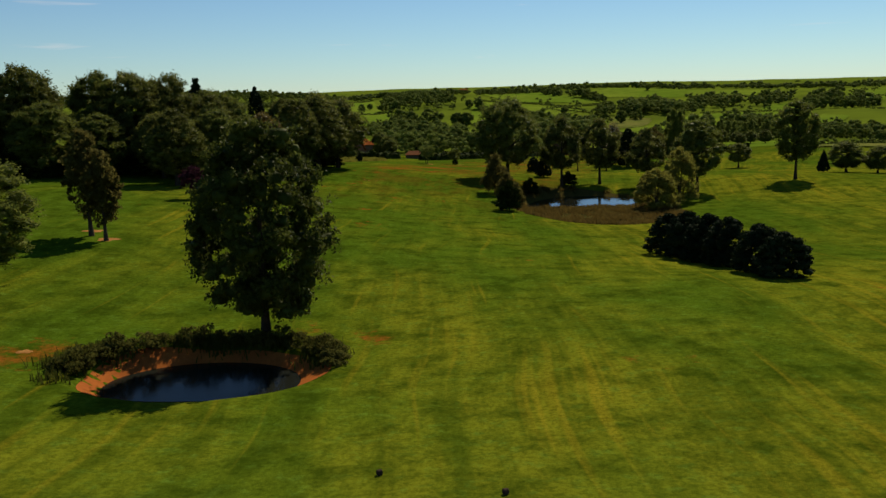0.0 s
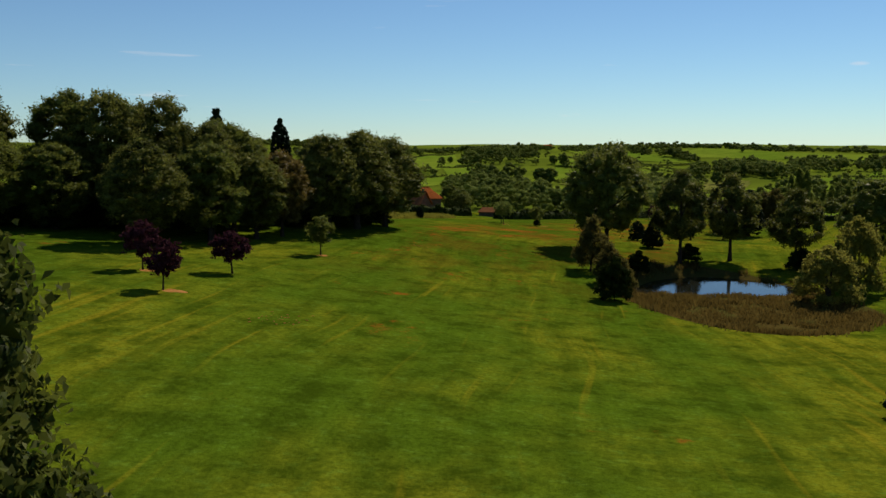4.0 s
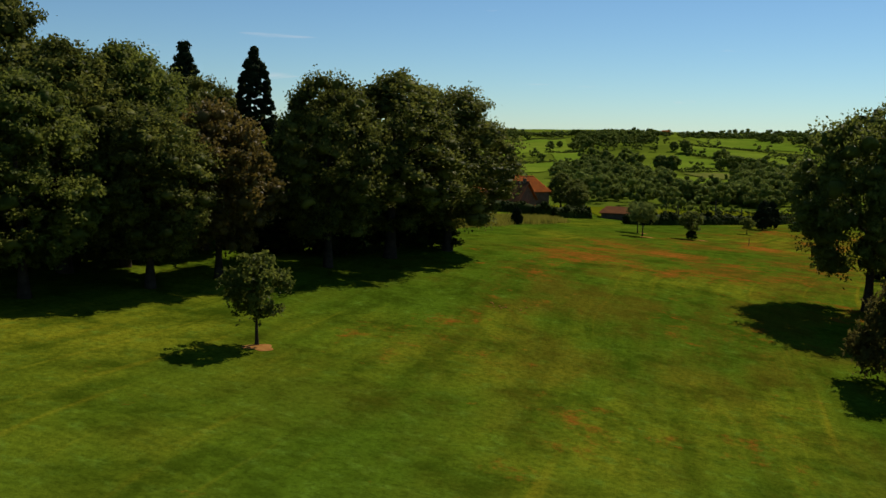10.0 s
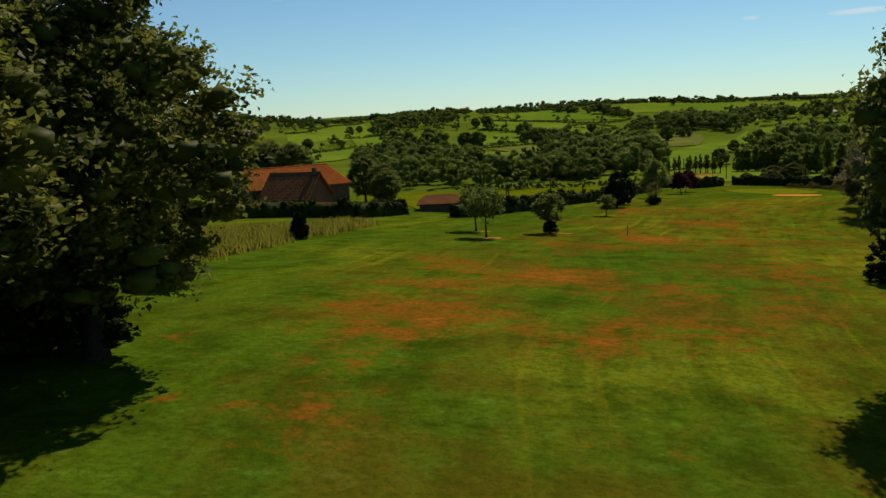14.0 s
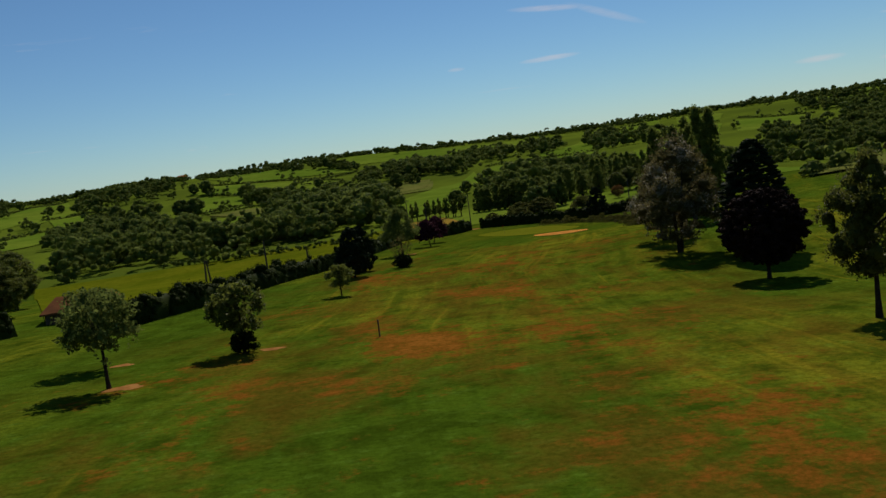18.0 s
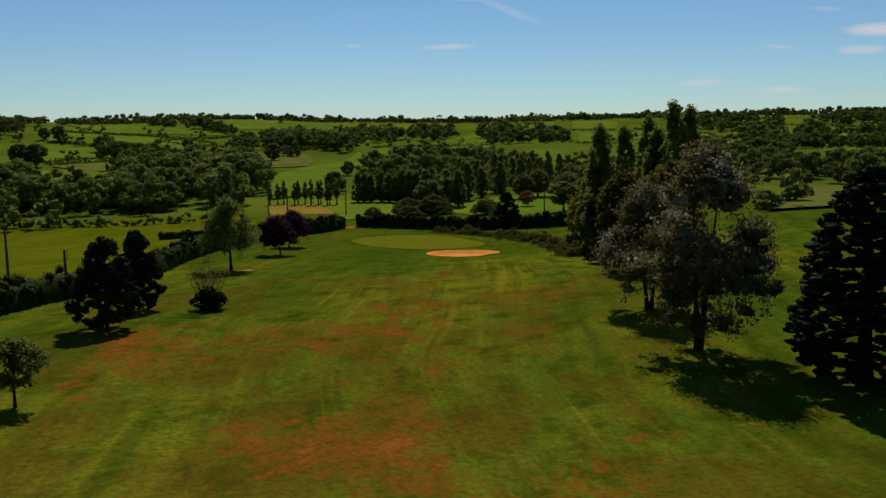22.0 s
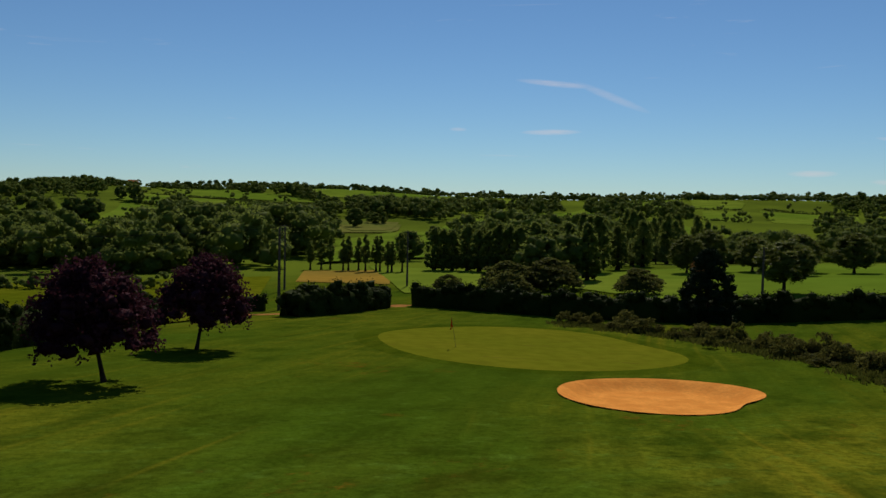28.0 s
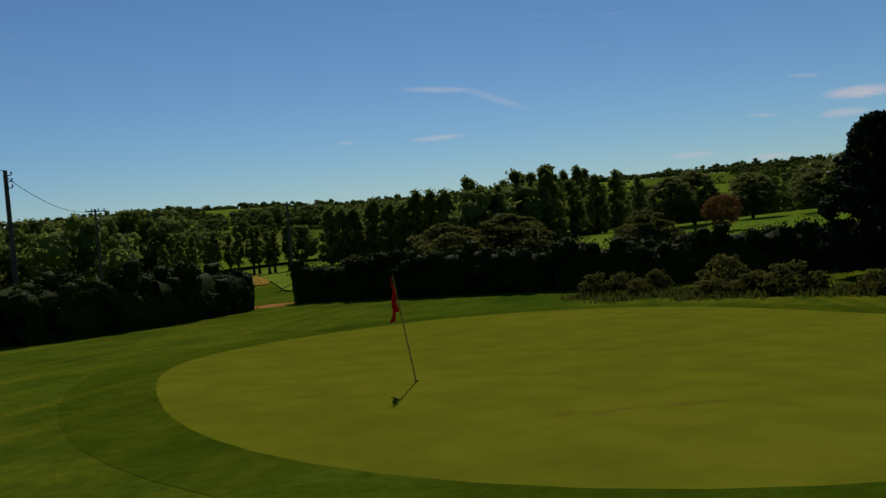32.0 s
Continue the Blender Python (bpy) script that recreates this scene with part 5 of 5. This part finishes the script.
copse(40, 9, (183, 621), (204, 582), (258, 738), (234, 778))
copse(36, 10, (179, 949), (233, 866), (283, 1052), (218, 1085))
copse(70, 9, (-330, 1120), (-150, 1200), (-170, 1330), (-330, 1330))
copse(36, 8, (-290, 1010), (-215, 1050), (-200, 1130), (-300, 1120))
copse(60, 9, (268, 532), (338, 448), (400, 512), (322, 598))
copse(34, 8, (455, 668), (500, 620), (560, 690), (505, 720))
copse(46, 9, (566, 880), (625, 850), (735, 985), (640, 1010))
copse(60, 9, (690, 870), (745, 790), (820, 880), (760, 960))
copse(26, 8, (600, 810), (640, 760), (655, 780), (622, 820))
hedgerow((602, 895), (655, 915), (690, 870))
hedgerow((530, 735), (565, 712), (600, 745))
hedgerow((640, 930), (668, 905))
hedgerow((128, 362), (170, 392), (258, 484))
hedgerow((556, 764), (580, 735), (640, 800))
hedgerow((-182, 1094), (-124, 1365))
hedgerow((-108, 991), (-76, 1059))
hedgerow((-126, 825), (-86, 881))
hedgerow((34, 1222), (70, 1135), (135, 938))
hedgerow((25, 995), (56, 944))
hedgerow((13, 812), (51, 866))
hedgerow((72, 1444), (137, 1390))
hedgerow((15, 804), (49, 831))
hedgerow((101, 960), (139, 915))
hedgerow((462, 1065), (478, 989), (516, 960))
hedgerow((353, 785), (391, 783))
hedgerow((231, 856), (305, 807))
hedgerow((537, 964), (539, 856))
hedgerow((-9, 480), (28, 457), (52, 449))
hedgerow((91, 958), (178, 1090))
hedgerow((54, 1380), (134, 1407))
ROW = ((70, 490), (72, 489), (74, 490), (75, 482), (76, 482), (78, 482), (78, 476), (80, 476), (81, 477), (81, 471), (82, 472), (84, 472))
BLOCK = ((87, 462), (88, 460), (89, 458), (91, 456), (92, 453), (93, 451), (94, 449), (95, 447), (96, 445), (94, 434), (95, 433), (96, 431), (97, 429), (98, 425), (96, 481), (98, 477), (100, 473), (101, 469), (103, 465), (104, 462), (106, 458), (108, 454))
LONE = ((-122, 860, 10.5), (-99, 888, 6), (-116, 1113, 9), (-107, 1126, 8), (25, 1000, 13), (15, 1014, 10), (1, 800, 14), (9, 799, 14), (109, 914, 9), (148, 813, 12), (272, 1293, 9), (101, 528, 8), (141, 638, 7))


for x, y in ROW:
    plant("row_poplar", x, y, 6.2 + 1.8 * ((x * 7 + y * 3) % 5) / 5, 1.1, "slim poplar with a bare stem in a row", "row_poplar", "tree", "row of slim poplars")
for x, y in BLOCK:
    x, y = 37 + (x - 37) * 1.08, 301 + (y - 301) * 1.08
    plant("plantation_poplar", x, y, 7.6 + 1.6 * ((x * 5 + y * 3) % 7) / 7, 2.3, "close-set slim poplar in a plantation", "plantation_poplar", "tree", "poplar plantation")
for i in range(26):
    u, side = i / 25, 5.0 * math.sin(i * 2.4)
    plant("poplar", 106 + 88 * u + side, 450 + 98 * u - side, 8.6 + 3.3 * min(1, u * 2.2) + 1.3 * math.sin(i * 1.7), 2.4, "tall dark poplar in a valley copse", "valley_poplar", "tree", "tall poplars of the valley")
for x, y, h in ((127, 468, 4.8), (133, 474, 5.4), (146, 487, 4.8), (151, 491, 5.2)):
    plant("young", x, y, h, h * 0.62, "light green young tree before the poplars", "young_tree")
for x, y, h, r in ((124, 441, 6.6, 3.2), (130, 444, 7.4, 3.6), (136, 440, 6.2, 3.4), (141, 434, 6.6, 3.4), (134, 427, 5.4, 3.2), (146, 428, 6.8, 3.6)):
    plant("broad_c", x, y, h, r, "leafy tree at the edge of the pasture", "pasture_tree")
for x, y, h in LONE:
    plant("far_tree", x, y, h, h * 0.48, "lone field tree on the far slope", "field_tree")
for x, y, h, r in ((80.0, 410.0, 3.4, 3.0), (84.5, 421.0, 4.2, 4.0), (90.5, 421.0, 4.4, 4.4), (78.0, 426.0, 2.4, 2.2), (97.0, 410.0, 3.4, 2.8), (103.0, 419.0, 2.6, 2.8)):
    plant("olive_bush", x, y, h, r, "rounded olive bush behind the hedge", "rounded_bush", "bush")
plant("far_tree", 93.5, 432.0, 7.5, 3.6, "leafy tree behind the hedge", "leafy_tree")
plant("far_tree", 100.0, 436.0, 7.5, 3.6, "leafy tree behind the hedge", "leafy_tree")
for x, y, h in ((262, 490, 6.0), (270, 488, 5.0), (284, 482, 5.5)):
    plant("rust_oak", x, y, h, h * 0.5, "small reddish tree at the foot of the far wood", "reddish_tree")
# trees along the skyline and scattered over the slopes
spots = []
for i in range(1700):
    az = -34 + 108 * far_rng.random()
    for (a0, r0, h0), (a1, r1, h1) in zip(RIDGE, RIDGE[1:]):
        if a0 <= az <= a1:
            rr = r0 + (r1 - r0) * step(a0, a1, az)
    r = rr * far_rng.uniform(0.93, 1.02)
    hh = far_rng.uniform(4.5, 8.0) if far_rng.random() < 0.93 else 11
    if noise.noise((az * 0.55, 3.1, 0.0), noise_basis="BLENDER") > -0.55:
        spots.append((40 + r * math.sin(radians(az)), 300 + r * math.cos(radians(az)), hh, hh * 2.2))
far_crowns(spots, "skyline_trees", "dark trees along the far skyline", 36, 0.12, 8)
spots = []
for i in range(260):
    az, r = -40 + 118 * far_rng.random(), far_rng.uniform(420, 1250)
    x, y = 40 + r * math.sin(radians(az)), 300 + r * math.cos(radians(az))
    if noise.noise((x * 0.006, y * 0.006, 0.0), noise_basis="BLENDER") > -0.05:
        hh = far_rng.uniform(5, 12)
        spots.append((x, y, hh, hh * 1.15))
far_crowns(spots, "slope_trees", "scattered hedge trees on the far slopes", 110, 0.11, 12)
# a house on the skyline
top = new("far_house")
top.matrix_basis = pose(12, 1420, ground(12, 1420) - 0.5)
tagged(top, "distant farmhouse with a reddish roof on the skyline", "house")
bm = bmesh.new()
box(bm, 0, 0, 2.0, 15, 8, 5)
part("wall", (bm, WALL), top)
part("roof", (hip_roof(0, 0, 4.4, 16.4, 9.4, 3.0, 9), TILE), top)


# ---- small things ----
# clipped evergreen, round-topped
clip = new("topiary_bush")
clip.matrix_basis = pose(-26.0, 237.2, ground(-26.0, 237.2), 0, 0, 20)
tagged(clip, "dark clipped round-topped evergreen in the meadow grass", "topiary")
rng = np.random.default_rng(5)
p, d, cc, sz = crown_points(9000, 0.02, 2.45, 1.05, "column", rng, 160, 0.2)
part("foliage", mesh_of("foliage", *joined(leaves(p, d, 0.12, rng), lumps(cc, sz * 0.7, rng, 1.0)), L_CONIFER), clip)
for sx in (-0.3, 0.3):
    part("stem", mesh_of("stem", *tube([(sx, 0, -0.1), (sx, 0, 0.8), (sx * 0.9, 0, 1.6)], (0.07, 0.06, 0.04), 6), BARK, False), clip)


def blades(name, spots, height, mat, label, category, per=60, spread=0.6, width=0.05, seed=9):
    """Tufts of tall grass or reeds: upright tapering blades, in one mesh of kind stuff."""
    rng = np.random.default_rng(seed)
    sp = np.array(spots)
    n = len(sp) * per
    k = np.repeat(np.arange(len(sp)), per)
    x, y = sp[k, 0] + rng.normal(0, spread, n), sp[k, 1] + rng.normal(0, spread, n)
    z = np.array([ground(a, b) for a, b in zip(x, y)]) - 0.03
    h = height * rng.uniform(0.5, 1.3, n)
    w = rng.uniform(0, 6.283, n)
    dx, dy = np.cos(w) * width, np.sin(w) * width
    bx, by = rng.normal(0, 0.22, n) * h, rng.normal(0, 0.22, n) * h
    base = np.stack([x, y, z], 1)
    off = np.stack([dx, dy, 0 * dx], 1)
    mid = base + np.stack([bx * 0.35, by * 0.35, h * 0.55], 1)
    tip = base + np.stack([bx, by, h], 1)
    v = np.stack([base - off, base + off, mid + off * 0.7, tip, mid - off * 0.7], 1).reshape(-1, 3)
    i0 = np.arange(n) * 5
    faces = np.concatenate([np.stack([i0, i0 + 1, i0 + 2, i0 + 4], 1), np.stack([i0 + 4, i0 + 2, i0 + 3, i0 + 3], 1)])
    me = bpy.data.meshes.new(name)
    me.from_pydata(v.tolist(), [], [tuple(f) if f[2] != f[3] else tuple(f[:3]) for f in faces.tolist()])
    me.materials.append(mat)
    tagged(new(name, me), label, category, kind="stuff")


random.seed(4)
# the meadow strip beside the wood
spots = []
while len(spots) < 520:
    x, y = random.uniform(-44, -21), random.uniform(208, 262)
    east = -30.2 + 3.4 * step(211, 235, y) + (y - 235) * 0.26 * step(232, 240, y)
    if x < east and x > east - 11 + 6 * step(238, 256, y):
        spots.append((x, y))
blades("meadow_grass", spots, 0.75, L_GRASS, "tall straw-green meadow grass left unmown", "tall grass", 46, 0.55, 0.06, 9)
# reeds round the ponds
spots = []
for i in range(150):
    w = 2 * math.pi * i / 150
    d = random.uniform(0.93, 1.10)
    if (math.sin(w) > 0.25 or math.cos(w) < -0.85) and random.random() < 0.55 + 0.45 * math.sin(w * 5):
        spots.append((-15.8 + 8.2 * d * math.cos(w), 51.2 + 6.1 * d * math.sin(w)))
blades("pond_rushes", spots, 0.6, L_SEDGE_DARK, "dark rushes and weeds fringing the small pond", "rushes", 90, 0.5, 0.05, 10)
spots = []
while len(spots) < 420:
    x, y = random.uniform(8.5, 38.5), random.uniform(128.5, 182)
    d = math.hypot((x - 23.5) / 15.0, (y - 155.5) / 27.0)
    if (d < 0.98 and y < 165) or 0.90 < d < 0.98:
        if ground(x, y) > POND_2 - 0.35:
            spots.append((x, y))
blades("pond_sedge", spots, 0.6, L_SEDGE, "brown sedge and reeds filling the near side of the pond", "sedge", 55, 0.55, 0.06, 11)
# rough growth in the dip between the green and the hedge
def dip(f):
    """The line of the dip: from the hedge past the green to the poplars."""
    return 76.6 + 6.4 * math.sin(math.pi * min(1.0, f * 0.95) ** 0.9) - 5.6 * f * f, 387.0 - 52.0 * f


spots = []
for i in range(260):
    x, y = dip(random.random())
    spots.append((x + random.gauss(0.3, 0.9), y + random.gauss(0, 0.8)))
blades("rough_growth", spots, 0.3, L_SEDGE_DARK, "rough weedy growth beside the green", "weeds", 60, 0.5, 0.06, 12)
for i in range(74):
    x, y = dip(random.random())
    plant("weed", x + random.gauss(1.0, 1.0), y + random.gauss(0, 0.8), random.uniform(0.5, 1.2), random.uniform(0.6, 1.1), "low olive weed clump beside the green", "weed_clump", "weeds", "weeds beside the green")
for i in range(14):
    x, y = dip(i / 13)
    plant("weed", x + 1.4 + 1.0 * math.sin(i * 2.3), y, 1.1 + 0.7 * math.sin(i * 1.9) ** 2, 1.1 + 0.3 * math.sin(i), "low dark weedy bush beside the green", "weedy_bush", "bush", "bushes beside the green")
# leafless bush with a dense foot
twig = new("bare_bush")
twig.matrix_basis = pose(23.0, 307.2, ground(23.0, 307.2))
tagged(twig, "half-bare twiggy bush with a dense dark foot", "bush")
rng = np.random.default_rng(8)
for i in range(34):
    w, r = rng.uniform(0, 6.283), rng.uniform(0.2, 1.7)
    hh = rng.uniform(2.2, 4.3) * (1 - 0.25 * r / 1.7)
    x, y = r * math.cos(w), r * math.sin(w)
    part("twig", mesh_of("twig", *tube([(x * 0.2, y * 0.2, -0.1), (x * 0.6, y * 0.6, hh * 0.5), (x, y, hh)], (0.035, 0.022, 0.006), 4), PALE_BARK, False), twig)
p, d, _, _ = crown_points(2600, 0.05, 1.7, 1.35, "dome", rng, 40, 0.3)
part("foot", mesh_of("foot", *leaves(p, d, 0.19, rng), L_HEDGE), twig)
p, d, _, _ = crown_points(900, 1.5, 4.1, 1.6, "oval", rng, 50, 0.25)
part("thin_leaves", mesh_of("thin_leaves", *leaves(p, d, 0.12, rng), L_BROWN), twig)

# bare earth rings at the feet of planted trees, and worn ground
for x, y, a in ((-35.6, 88.8, 1.1), (-38.6, 92.8, 1.0), (-36.3, 123.2, 0.9), (-30.0, 114.1, 1.0), (-26.2, 149.4, 0.75), (1.0, 254.3, 0.8), (-7.4, 246.0, 1.0), (-8.0, 254.9, 0.7), (30.9, 334.2, 1.2), (65.3, 404.6, 1.8), (-27.6, 54.0, 0.5), (-29.2, 51.6, 0.6)):
    sheet("bare_patch", oval(x, y, a, a * 0.75, x * 9 % 90, 0.16, x), x - a - 1, x + a + 1, y - a - 1, y + a + 1, 0.3, 0.03, BARE, "pale bare earth worn in the grass", "bare earth")
sheet("bare_path", oval(48.6, 393.2, 7.0, 0.8, 22, 0.1, 2.0), 40.6, 56.6, 385.2, 401.2, 0.4, 0.03, BARE, "pale trodden earth path before the hedge", "path")
# cut turf and clods littering the fairway
for i in range(44):
    x, y = (-19.0 + random.gauss(0, 1.6), 108.3 + random.gauss(0, 1.6)) if i < 34 else (-16.4 + random.gauss(0, 0.7), 166.8 + random.gauss(0, 0.4))
    bm = bmesh.new()
    bmesh.ops.create_icosphere(bm, subdivisions=1, radius=random.uniform(0.04, 0.11))
    for v in bm.verts:
        v.co = Vector((v.co.x * random.uniform(0.8, 1.4), v.co.y, v.co.z * 0.35 + 0.02))
    me = bpy.data.meshes.new("clod")
    bm.to_mesh(me)
    bm.free()
    me.materials.append(BARE)
    ob = new("clod", me)
    ob.matrix_basis = pose(x, y, ground(x, y), 0, 0, random.uniform(0, 360))
    tagged(ob, "pale crumbly clod of earth on the grass", "clod", "clods on the fairway")
